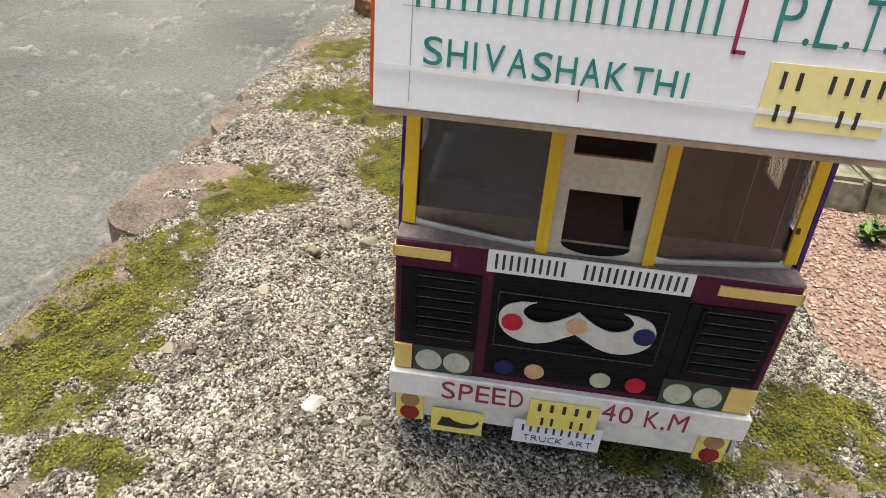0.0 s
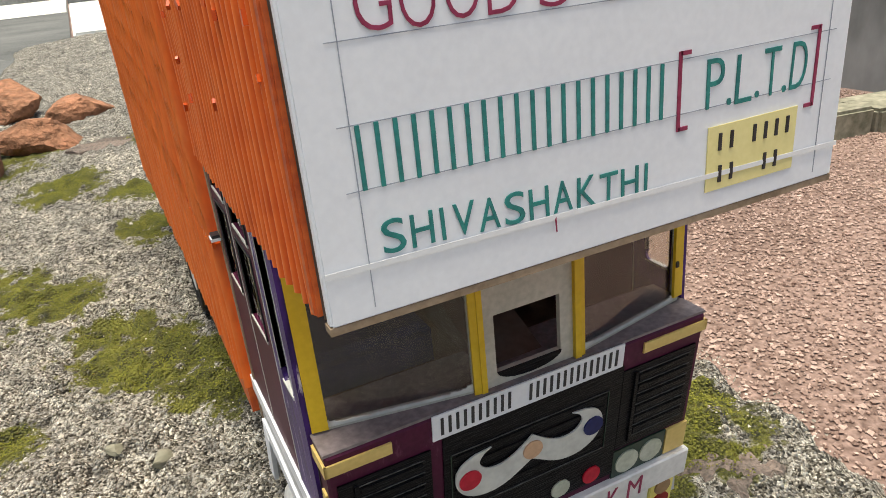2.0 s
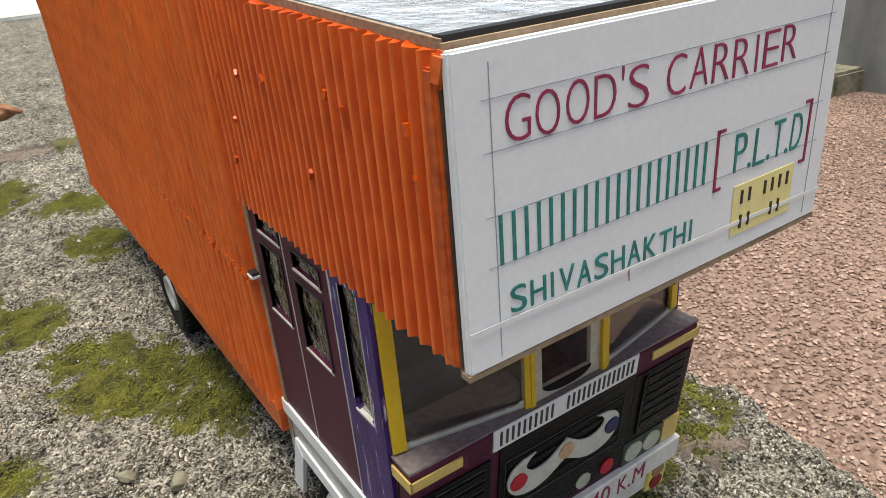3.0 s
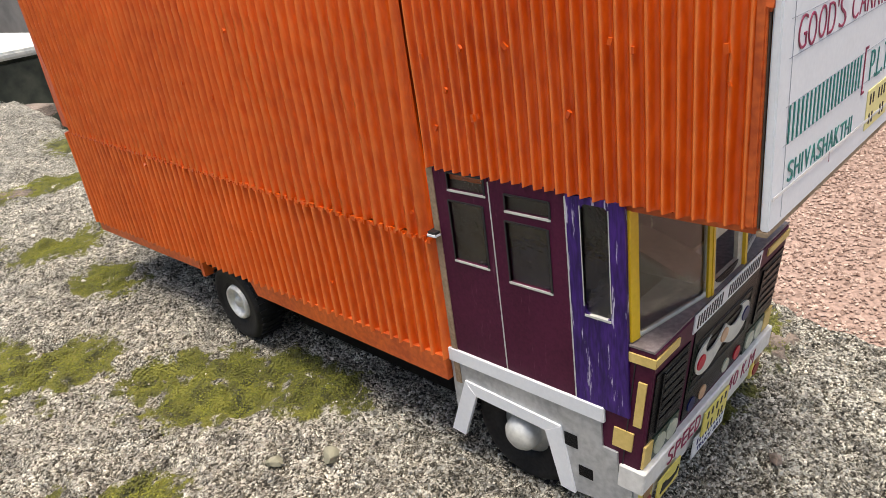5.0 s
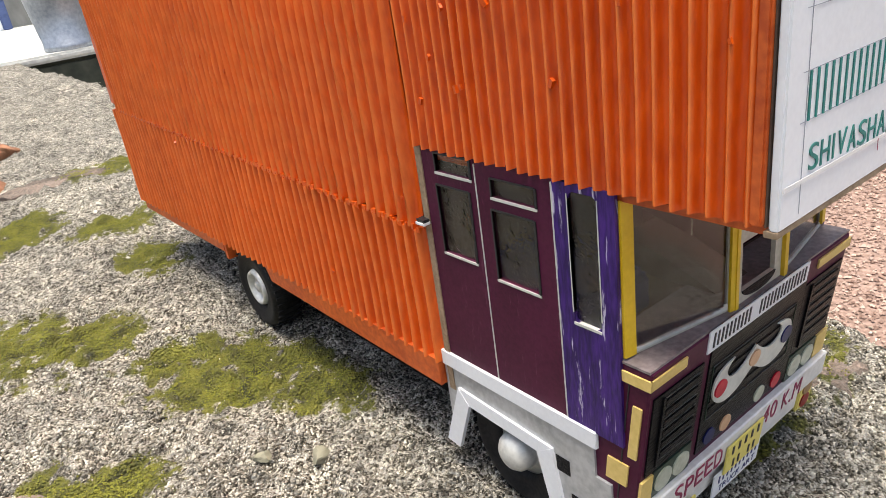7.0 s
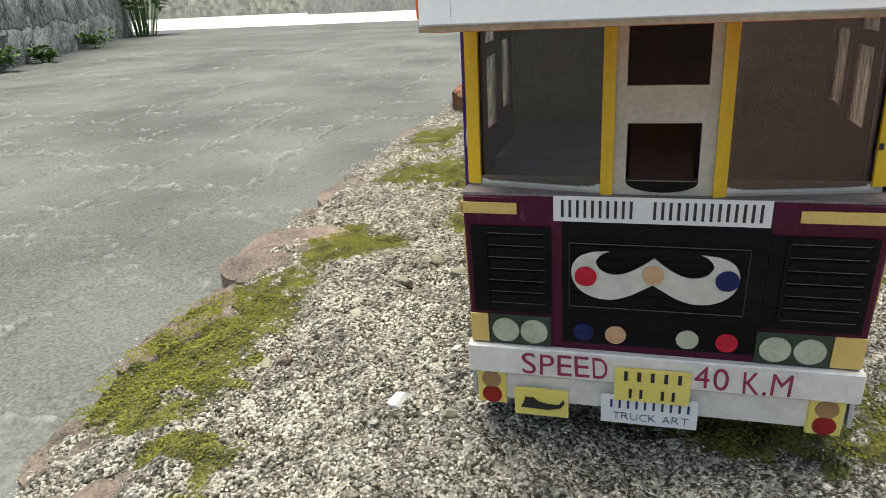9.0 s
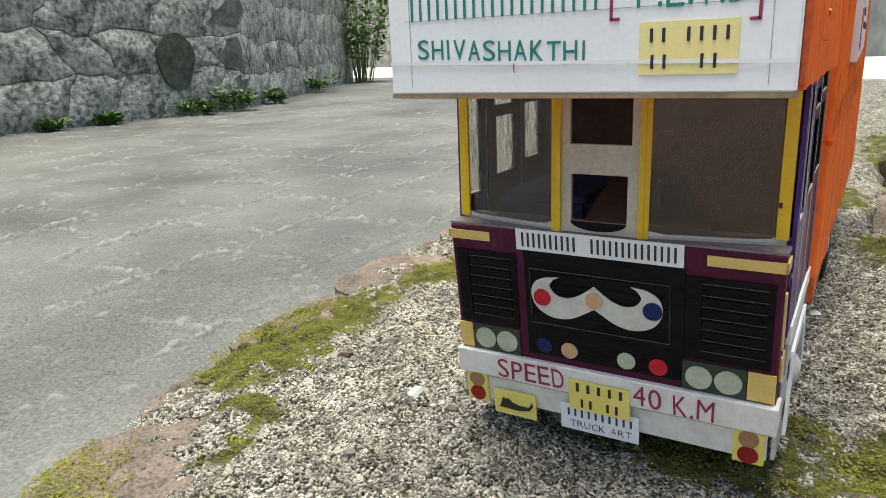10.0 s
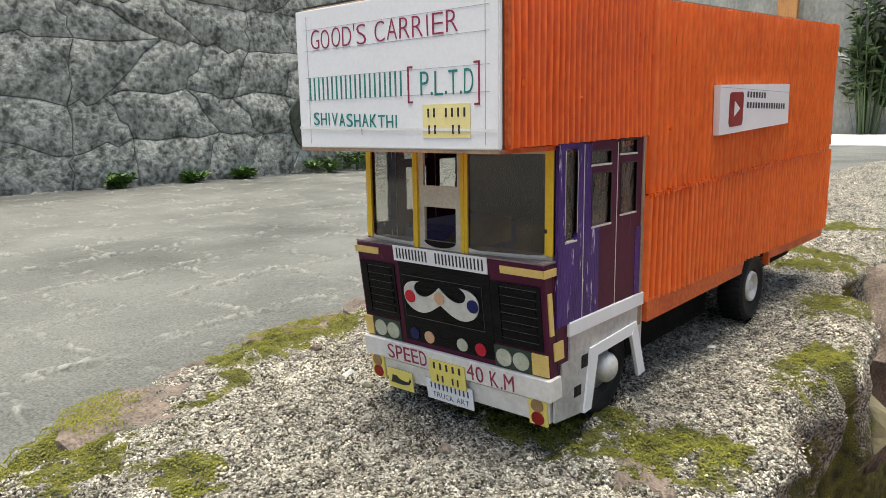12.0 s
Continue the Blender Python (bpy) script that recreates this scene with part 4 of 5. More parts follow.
def corrugated(y0, y1, low, high, side, pitch, depth, sharp, seed, x_off=0.0, rows=7, slant=0.0):
    """A sheet of fluted card on one side of the body; low and high give its edges along y."""
    rnd = random.Random(seed)
    bm = bmesh.new()
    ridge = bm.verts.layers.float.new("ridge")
    per = 16
    n = int((y1 - y0) / pitch * per)
    phase = [rnd.uniform(-0.12, 0.12) for _ in range(n // per + 3)]
    grid, rim = [], []
    for i in range(n + 1):
        y = y0 + (y1 - y0) * i / n
        row = []
        for j in range(rows + 1):
            f = j / rows
            z = low(y) + (high(y) - low(y)) * f
            q = (y - y0 + slant * (f - 0.5)) / pitch
            k = int(q + 1)
            c = 0.5 - 0.5 * math.cos(2 * math.pi * (q + phase[min(max(k, 0), len(phase) - 1)] * 0.25))
            h = depth * (c ** sharp if sharp > 1.5 else math.sqrt(max(0.0, 1 - (2 * ((q + phase[min(max(k, 0), len(phase) - 1)] * 0.25) % 1.0) - 1) ** 2))) * (1 + 0.25 * noise.noise((y * 60, z * 20, seed)))
            h += 0.0007 * noise.noise((y * 14, z * 14, seed + 3))
            zz = z + (0.0012 * noise.noise((y * 220, seed, f)) if j in (0, rows) else 0)
            row.append(bm.verts.new((side * (half(y) + x_off + h), y, zz)))
            # crest mask for the painted highlight
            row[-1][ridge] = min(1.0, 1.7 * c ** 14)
        grid.append(row)
        rim.append([bm.verts.new(row[0].co), bm.verts.new((side * (half(y) + x_off - 0.0012), y, low(y))), bm.verts.new((side * (half(y) + x_off - 0.0012), y, high(y))), bm.verts.new(row[-1].co)])
    for a, b in zip(grid, grid[1:]):
        for j in range(len(a) - 1):
            bm.faces.new((a[j], b[j], b[j + 1], a[j + 1]))
    for a, b in zip(rim, rim[1:]):
        for j in range(3):
            bm.faces.new((a[j + 1], b[j + 1], b[j], a[j])).smooth = False
    return bm


body = part("cargo_body", joined([holed((0.118, 0.60, 0.068, 0.262), [], "x", -0.0725, 0.0725)]), BROWN, truck, "brown board inner box")
for side in (-1, 1):
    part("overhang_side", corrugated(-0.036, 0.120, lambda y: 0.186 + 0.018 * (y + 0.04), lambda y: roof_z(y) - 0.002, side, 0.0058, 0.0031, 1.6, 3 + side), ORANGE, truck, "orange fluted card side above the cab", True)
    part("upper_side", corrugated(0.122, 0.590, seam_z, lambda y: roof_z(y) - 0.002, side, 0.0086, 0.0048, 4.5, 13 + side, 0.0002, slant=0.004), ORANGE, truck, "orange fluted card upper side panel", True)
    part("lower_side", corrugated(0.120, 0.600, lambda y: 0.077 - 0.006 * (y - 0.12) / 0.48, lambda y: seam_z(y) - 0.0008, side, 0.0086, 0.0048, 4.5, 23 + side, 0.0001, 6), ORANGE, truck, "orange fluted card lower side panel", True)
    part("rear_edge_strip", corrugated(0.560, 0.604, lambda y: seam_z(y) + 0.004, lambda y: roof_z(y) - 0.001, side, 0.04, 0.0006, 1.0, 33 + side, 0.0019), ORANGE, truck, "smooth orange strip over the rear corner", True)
    # torn paper along the seam
    rnd = random.Random(90 + side)
    bits = []
    for k in range(150):
        y = 0.122 + 0.46 * k / 150 + rnd.uniform(-0.001, 0.001)
        w, h = rnd.uniform(0.0012, 0.003), rnd.uniform(0.0006, 0.0022)
        x = side * (half(y) + 0.0026)
        bits.append(box(min(x, x + side * 0.0014), max(x, x + side * 0.0024), y, y + w, seam_z(y) - h, seam_z(y) + rnd.uniform(0.0003, 0.0014)))
    tagged(part("seam", joined(bits), ORANGE, truck, "ragged painted seam between the side panels"), kind="stuff")
    bits = []
    for k in range(46):
        y, z = rnd.uniform(-0.03, 0.58), rnd.uniform(0.10, 0.255)
        if rnd.random() < 0.45:
            continue
        if y < 0.12 and z < 0.2:
            z = rnd.uniform(0.2, 0.255)
        x = side * (half(y) + 0.0030)
        s = rnd.uniform(0.0005, 0.0010)
        bits.append(moved(box(-s * 0.7, s * 0.7, -s, s, -s * 1.6, s * 1.6), Matrix.LocRotScale((x, y, z), Euler((rnd.uniform(-1, 1), 0, rnd.uniform(-0.4, 0.4))), None)))
    tagged(part("paint_lump", joined(bits), ORANGE, truck, "small lumps of orange paint"), kind="stuff")
    sk = (min(side * 0.0735, side * 0.0790), max(side * 0.0735, side * 0.0790))
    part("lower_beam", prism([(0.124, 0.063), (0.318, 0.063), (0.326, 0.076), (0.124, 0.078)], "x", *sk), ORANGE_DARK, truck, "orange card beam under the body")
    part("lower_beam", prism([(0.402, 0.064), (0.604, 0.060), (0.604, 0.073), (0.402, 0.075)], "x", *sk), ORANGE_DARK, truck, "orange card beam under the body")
    part("mudguard", box(*sorted((side * 0.045, side * 0.0785)), 0.398, 0.403, 0.058, 0.078), ORANGE_DARK, truck)
    part("corner_strip", box(*sorted((side * 0.0735, side * 0.0774)), -0.0376, -0.0340, 0.187, 0.262, 0.0006), ORANGE_DARK, truck, "orange painted front corner strip")
    part("corner_edge", box(*sorted((side * 0.0742, side * 0.0757)), -0.0381, -0.0377, 0.1865, 0.262), BROWN, truck, "dark line along the corner")
    part("cab_gap_trim", box(*sorted((side * 0.0738, side * 0.0762)), 0.1165, 0.1205, 0.062, 0.189), RAW_EDGE, truck, "raw cardboard edge beside the door")

part("rear_wall", prism([(-0.0775, 0.064), (0.0775, 0.064), (0.0775, roof_z(0.6) - 0.002), (-0.0775, roof_z(0.6) - 0.002)], "y", 0.599, 0.602), ORANGE_DARK, truck, "orange rear wall")
part("roof", prism([(-0.037, roof_z(-0.037) - 0.003), (0.604, roof_z(0.604) - 0.003), (0.604, roof_z(0.604) - 0.0005), (-0.037, roof_z(-0.037) - 0.0005)], "x", -0.0735, 0.0735), FOIL, truck, "crumpled silver foil roof")
for side in (-1, 1):
    part("roof_edge", prism([(-0.037, roof_z(-0.037) - 0.002), (0.604, roof_z(0.604) - 0.002), (0.604, roof_z(0.604) + 0.0004), (-0.037, roof_z(-0.037) + 0.0004)], "x", *sorted((side * 0.0729, side * 0.0743))), RAW_EDGE, truck, "raw cardboard roof edge")
    part("roof_tape", prism([(-0.035, roof_z(-0.035) - 0.001), (0.604, roof_z(0.604) - 0.001), (0.604, roof_z(0.604) + 0.0002), (-0.035, roof_z(-0.035) + 0.0002)], "x", *sorted((side * 0.0712, side * 0.0726))), BLACK_EDGE, truck, "dark tape line along the roof")
part("roof_edge", box(-0.0735, 0.0735, -0.0372, -0.0335, 0.2655, 0.2682), BLACK_EDGE, truck, "dark blue roof edge")
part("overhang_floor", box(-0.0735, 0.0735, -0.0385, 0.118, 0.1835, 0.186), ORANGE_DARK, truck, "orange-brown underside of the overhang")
part("floor", box(-0.0735, 0.0735, 0.118, 0.60, 0.066, 0.069), CHASSIS, truck)

lump = moved(box(-0.0022, 0.0022, -0.0025, 0.0025, -0.004, 0.004, 0.0012), Matrix.LocRotScale((-0.0745, -0.0375, 0.2615), Euler((0.2, 0.1, 0.3)), None))
part("paint_blob", lump, ORANGE_DARK, truck, "blob of orange paint on the corner")

# front board with its lettering
sign = part("front_board", box(-0.0755, 0.0755, -0.0415, -0.0385, 0.1855, 0.2655, 0.0006), WHITE, truck, "white card header board with hand lettering")
part("board_edge", box(-0.0757, 0.0757, -0.0412, -0.0375, 0.1838, 0.1856), RAW_EDGE, sign, "brown cut edge of the board")
part("board_edge", box(-0.0745, 0.0745, -0.0385, -0.0345, 0.2625, 0.2668), RAW_EDGE, sign, "brown cut edge of the board")
Y0 = -0.0416
part("lettering", lettering("GOOD'S CARRIER", -0.0625, 0.0515, 0.2425, 0.2535, Y0, seed=2, slope=0.003, weight=-0.018), INK_RED, sign, "crimson hand lettering")
bars(-0.066, 0.013, 0.2135, 0.2265, Y0, 20, sign, INK_TEAL, fill=0.24)
part("lettering", lettering("P.L.T.D", 0.0245, 0.0605, 0.2130, 0.2255, Y0, seed=3, weight=-0.012), INK_TEAL, sign, "teal hand lettering")
for x, d in ((0.0165, 1), (0.0635, -1)):
    z0, z1 = (0.2095, 0.2285) if d > 0 else (0.2075, 0.2285)
    br = [box(x - 0.0005, x + 0.0005, Y0 - 0.00025, Y0, z0, z1), box(min(x, x + d * 0.0032), max(x, x + d * 0.0032), Y0 - 0.00025, Y0, z1 - 0.001, z1), box(min(x, x + d * 0.003), max(x, x + d * 0.003), Y0 - 0.00025, Y0, z0, z0 + 0.001)]
    part("bracket", joined(br), INK_RED, sign, "crimson square bracket")
part("lettering", lettering("SHIVASHAKTHI", -0.0625, 0.0085, 0.1993, 0.2066, Y0, seed=4, slope=-0.045, weight=0.0), INK_TEAL, sign, "teal hand lettering")
for z in (0.2540, 0.2420, 0.2265, 0.2135):
    part("pencil_line", box(-0.068, 0.070, Y0 - 0.0001, Y0, z, z + 0.0002), PENCIL, sign, "thin grey ruled line")
for x in (-0.0655, 0.0672):
    part("pencil_line", box(x, x + 0.0002, Y0 - 0.00012, Y0, 0.188, 0.262), PENCIL, sign, "thin grey ruled line")
plate = part("number_plate", box(0.0265, 0.0580, Y0 - 0.0003, Y0, 0.1915, 0.2085), LEMON_PALE, sign, "pale yellow paper number plate")
bars(0.0285, 0.0565, 0.2020, 0.2065, Y0 - 0.0003, 7, plate, INK_BLACK, (2,), fill=0.25)
bars(0.0290, 0.0530, 0.1935, 0.1980, Y0 - 0.0003, 6, plate, INK_BLACK, (2, 3), fill=0.25)
part("tape", prism([(-0.0752, 0.1970), (0.0752, 0.1944), (0.0752, 0.1957), (-0.0752, 0.1983)], "y", Y0 - 0.00055, Y0 - 0.0004), WHITE_STRIP, sign, "glossy clear tape strip")

part("tick", prism([(-0.0201, 0.1962), (-0.0198, 0.1930), (-0.0195, 0.1930), (-0.0197, 0.1968)], "y", Y0 - 0.0007, Y0 - 0.0006), INK_RED, sign, "small crimson pen mark")
for zz in (0.1525,):
    part("notch", box(-0.0800, -0.0745, 0.1165, 0.1225, zz, zz + 0.0012), WHITE, truck, "pale torn card end at the seam")
    part("notch", box(-0.0795, -0.0745, 0.1168, 0.1222, zz + 0.0012, zz + 0.0026), BLACK_EDGE, truck, "dark slit at the seam")

# windscreen in three facets
SC = [(-0.0735, 0.0125), (-0.0195, 0.0025), (0.0175, 0.0025), (0.0725, 0.0125)]
Z0W, Z1W = 0.1215, 0.1845


def facet(p, q, u0, u1, z0, z1, thick=0.0016, out=0.0):
    """A slab on the facet between two plan points, from u0 to u1 of its width."""
    a, b = Vector((*p, 0)), Vector((*q, 0))
    d = b - a
    nrm = Vector((d.y, -d.x, 0)).normalized()
    s, e = a + d * u0 + nrm * out, a + d * u1 + nrm * out
    bm = bmesh.new()
    v = [bm.verts.new((w.x, w.y, z)) for z in (z0, z1) for w in (s, e, e - nrm * thick, s - nrm * thick)]
    bm.faces.new(v[:4])
    bm.faces.new(v[4:])
    for i in range(4):
        j = (i + 1) % 4
        bm.faces.new((v[i], v[j], v[4 + j], v[4 + i]))
    return bm


screen = part("windscreen_frame", joined([facet(SC[0], SC[1], 0, 1, Z0W, 0.1245), facet(SC[0], SC[1], 0, 1, 0.1815, Z1W), facet(SC[0], SC[1], 0.0, 0.06, 0.1245, 0.1815), facet(SC[0], SC[1], 0.94, 1, 0.1245, 0.1815)]), IVORY, truck, "ivory card windscreen frame")
part("windscreen_frame", joined([facet(SC[2], SC[3], 0, 1, Z0W, 0.1245), facet(SC[2], SC[3], 0, 1, 0.1815, Z1W), facet(SC[2], SC[3], 0.94, 1, 0.1245, 0.1815), facet(SC[2], SC[3], 0.0, 0.05, 0.1245, 0.1815)]), IVORY, truck, "ivory card windscreen frame")
centre = part("centre_post", holed((-0.0195, 0.0175, Z0W, Z1W), [(-0.0145, 0.0125, 0.1615, 0.1815), (-0.0138, 0.0112, 0.1275, 0.1485)], "y", 0.0025, 0.0045), IVORY, screen, "ivory card centre panel with two openings")
# rounded foot of the lower opening, a black plate painted for its dark inside
part("opening_foot", prism([(-0.0138, 0.1276)] + [(-0.0013 + 0.0125 * math.cos(a), 0.1276 - 0.004 * math.sin(a)) for a in [math.pi - i * math.pi / 12 for i in range(1, 12)]] + [(0.0112, 0.1276)], "y", 0.0019, 0.0024), BLACK, centre)
for p, q, a, b in ((SC[0], SC[1], 0.06, 0.94), (SC[2], SC[3], 0.05, 0.94)):
    g = part("pane", facet(p, q, a, b, 0.1240, 0.1818, 0.0006, -0.0005), GLASS, screen, "clear plastic windscreen pane")
    g.visible_shadow = False
    beads = []
    for k in range(26):
        u = a + (b - a) * k / 26
        beads.append(facet(p, q, u, u + (b - a) / 25, 0.1236, 0.1244 + 0.0008 * abs(noise.noise((k * 0.7, p[0] * 50, 0))) + 0.0012 * (abs(k - 12.5) / 12.5) ** 8, 0.0006, 0.0004))
    part("glue_bead", joined(beads), PALE_GREY, screen, "shiny glue bead along the pane")
for p, q, u0, u1, zb in ((SC[0], SC[1], -0.01, 0.085, 0.1235), (SC[0], SC[1], 0.945, 1.0, 0.1210), (SC[2], SC[3], 0.005, 0.055, 0.1225), (SC[2], SC[3], 0.925, 1.01, 0.1250)):
    part("yellow_pillar", facet(p, q, u0, u1, zb, 0.1838, 0.0012, 0.0014), YELLOW, screen, "yellow painted pillar strip")
part("yellow_pillar", box(-0.0203, -0.0183, 0.0008, 0.0026, 0.1210, 0.1838), YELLOW, screen, "yellow painted pillar strip")
part("yellow_pillar", box(0.0163, 0.0187, 0.0008, 0.0026, 0.1225, 0.1838), YELLOW, screen, "yellow painted pillar strip")
part("mark", box(0.0688, 0.0701, 0.0098, 0.0108, 0.1380, 0.1402), BLACK_EDGE, screen, "small black ink spot")

# nose of the cab
nose = part("nose", lean(prism([(-0.0745, 0.053), (0.0745, 0.053), (0.0745, 0.1215), (-0.0745, 0.1215)], "y", 0.0, 0.027, 0.0008)), MAROON, truck, "maroon card nose panel")
part("ledge", prism([(-0.0748, 0.0005), (0.0748, 0.0005), (0.0748, 0.028), (-0.0748, 0.028)], "z", 0.1215, 0.1225), LEDGE, nose, "grey-mauve ledge under the windscreen")


def face(name, bm, mat, label="", under=None):
    return part(name, lean(bm), mat, under or nose, label)


npl = face("name_plate", box(-0.0395, 0.0362, -0.0006, 0, 0.1120, 0.1222), WHITE, "white name plate")
bars(-0.0375, 0.0342, 0.1138, 0.1207, -0.0006, 26, npl, INK_BLACK, (10, 11), fill=0.36, sloped=True)
for x0, x1 in ((-0.0720, -0.0405), (0.0373, 0.0716)):
    grille = face("grille", box(x0, x1, -0.0007, 0, 0.0705, 0.1090), BLACK, "black side grille with thin slats")
    for k in range(6):
        z = 0.0760 + k * 0.0052
        face("slat", box(x0 + 0.007, x1 - 0.003, -0.0014, -0.0006, z, z + 0.0034, 0.0003), BLACK, "", grille)
    for k in range(7):
        z = 0.0748 + k * 0.0052
        face("slat_edge", box(x0 + 0.0065, x1 - 0.0025, -0.00105, -0.0006, z, z + 0.0003), DULL_EDGE, "thin grey edge", grille)
    face("grille_post", box(x0 + 0.005, x0 + 0.0065, -0.0016, -0.0006, 0.073, 0.107), BLACK, "", grille)
cg = face("centre_grille", box(-0.0362, 0.0370, -0.0007, 0, 0.0580, 0.1120), BLACK, "black centre grille panel")
for z in (0.0752, 0.1030):
    face("slat_edge", box(-0.0335, 0.0310, -0.0011, -0.0007, z, z + 0.0003), DULL_EDGE, "thin grey edge", cg)
for x in (-0.0337, 0.0308):
    face("slat_edge", box(x, x + 0.0003, -0.0011, -0.0007, 0.0752, 0.1033), GREEN_DARK, "", cg)
for k in range(5):
    z = 0.0785 + k * 0.0052
    face("slat", box(-0.0325, 0.0300, -0.0011, -0.0006, z, z + 0.0030, 0.0003), BLACK, "", cg)


def rounded(pts, steps=4):
    """A smooth line through the given points."""
    q = [pts[0], *pts, pts[-1]]
    out = []
    for a, b, c, d in zip(q, q[1:], q[2:], q[3:]):
        for k in range(steps):
            t = k / steps
            out.append(tuple(0.5 * (2 * b[i] + (c[i] - a[i]) * t + (2 * a[i] - 5 * b[i] + 4 * c[i] - d[i]) * t * t + (3 * b[i] - a[i] - 3 * c[i] + d[i]) * t ** 3) for i in (0, 1)))
    return out + [pts[-1]]


# moustache shape: two mirrored curls
must = []
for s, ox in ((-1, -0.0022), (1, -0.0022)):
    up = [(0.0, 0.0985), (0.0035, 0.0955), (0.0085, 0.0922), (0.0135, 0.0907), (0.0185, 0.0918), (0.0212, 0.0955), (0.0195, 0.0988), (0.0165, 0.1006)]
    dn = [(0.0225, 0.1000), (0.0275, 0.0978), (0.0302, 0.0935), (0.0300, 0.0880), (0.0270, 0.0832), (0.0215, 0.0802), (0.0150, 0.0797), (0.0090, 0.0815), (0.0040, 0.0845), (0.0, 0.0870)]
    must.append(prism([(ox + s * x, z) for x, z in rounded(up)[:-1] + [up[-1]] + rounded(dn)], "y", -0.0019, -0.0012))
face("moustache", joined(must), PALE_GREY, "pale grey foil moustache cut-out", cg)
for x, z, r, m, l in ((-0.0272, 0.0895, 0.0042, RED, "red dot"), (0.0240, 0.0905, 0.0042, NAVY, "navy dot"), (-0.0022, 0.0915, 0.0040, PEACH, "peach dot")):
    part("dot", lean(disc(x, z, r, -0.0019)), m, cg, l)
for x, z, r, m, l in ((-0.0278, 0.0635, 0.0040, NAVY, "navy dot"), (-0.0152, 0.0630, 0.0041, PEACH, "peach dot"), (0.0120, 0.0632, 0.0042, LAMP_GLASS, "pale dot"), (0.0264, 0.0630, 0.0041, RED, "red dot")):
    part("dot", lean(disc(x, z, r, -0.0007)), m, cg, l)
for x0, x1, c1, c2 in ((-0.0662, -0.0409, -0.0596, -0.0478), (0.0368, 0.0630, 0.0437, 0.0558)):
    hs = face("headlight_box", box(x0, x1, -0.0009, 0, 0.0550, 0.0692), GREEN_DARK, "dark green headlight panel")
    for c in (c1, c2):
        part("headlight", lean(disc(c, 0.0618, 0.0056, -0.0009)), LAMP_GLASS, hs, "round pale headlight")
for x0, x1 in ((-0.0742, -0.0668), (0.0634, 0.0742)):
    face("amber_lamp", box(x0, x1, -0.0012, 0, 0.0555, 0.0688), CREAM, "cream yellow corner lamp")
for s in (-1, 1):
    inner = 0.0534 if s < 0 else 0.0454
    face("yellow_stripe", box(*sorted((s * inner, s * 0.0752)), -0.0008, 0, 0.1143, 0.1188), CREAM, "cream yellow stripe")
    face("yellow_stripe", box(*sorted((s * 0.0744, s * 0.0753)), -0.0008, 0.020, 0.1143, 0.1188), CREAM, "cream yellow stripe")
    face("yellow_stripe", box(*sorted((s * 0.0744, s * 0.0753)), 0.0020, 0.0060, 0.0800, 0.1050), CREAM, "upright cream yellow stripe")
    face("yellow_patch", box(*sorted((s * 0.0744, s * 0.0753)), 0.0050, 0.0150, 0.0640, 0.0750), CREAM, "cream yellow side lamp")
    face("panel_line", box(*sorted((s * 0.0744, s * 0.0749)), 0.0085, 0.0090, 0.054, 0.114), BLACK_EDGE, "dark panel line")

# bumpers and what is stuck on them
bumper = part("bumper", lean(prism([(-0.0760, -0.0035), (0.0760, -0.0035), (0.0760, 0.010), (-0.0760, 0.010)], "z", 0.0405, 0.0545, 0.0007)), WHITE_DULL, truck, "white card bumper with red lettering")
BY = -0.0036
part("lettering", lean(lettering("SPEED", -0.0535, -0.0168, 0.0425, 0.0527, BY, 0.06, seed=7, weight=-0.003)), INK_RED, bumper, "red hand lettering")
part("lettering", lean(lettering("40 K.M", 0.0152, 0.0520, 0.0418, 0.0520, BY, 0.06, seed=8, weight=-0.003)), INK_RED, bumper, "red hand lettering")
lower = part("lower_bumper", lean(box(-0.0735, 0.0725, -0.0005, 0.004, 0.0255, 0.0395, 0.0006)), WHITE_DULL, truck, "off-white lower bumper board")
for x0, x1, zz in ((-0.0730, -0.0605, 0.0), (0.0590, 0.0718, 0.0)):
    lb = part("lamp_box", lean(box(x0, x1, -0.0018, 0, 0.0235, 0.0402, 0.0004)), LEMON, lower, "yellow lamp box")
    part("lamp", lean(disc((x0 + x1) / 2, 0.0363, 0.0042, -0.0018)), BROWN_LAMP, lb, "brown round lamp")
    part("lamp", lean(disc((x0 + x1) / 2, 0.0282, 0.0043, -0.0018)), RED_DARK, lb, "dark red round lamp")
shoe = part("plaque", lean(box(-0.0568, -0.0336, -0.0030, -0.0022, 0.0195, 0.0338)), LEMON, lower, "yellow plaque with a black shoe shape")
sh = [(-0.0540, 0.0235), (-0.0425, 0.0232), (-0.0370, 0.0245), (-0.0352, 0.0272), (-0.0358, 0.0296), (-0.0364, 0.0280), (-0.0378, 0.0262), (-0.0425, 0.0262), (-0.0465, 0.0272), (-0.0485, 0.0292), (-0.0500, 0.0288), (-0.0520, 0.0292), (-0.0528, 0.0262)]
part("emblem", lean(prism(sh, "y", -0.0034, -0.0030)), BLACK_EDGE, shoe, "black shoe shape with a curled toe")
np2 = part("number_plate", lean(box(-0.0148, 0.0146, -0.0048, -0.0040, 0.0333, 0.0495)), LEMON, bumper, "yellow number plate")
bars(-0.0130, 0.0130, 0.0435, 0.0480, -0.0048, 5, np2, INK_BLACK, fill=0.28, sloped=True)
bars(-0.0105, 0.0105, 0.0350, 0.0395, -0.0048, 5, np2, INK_BLACK, (2,), fill=0.28, sloped=True)
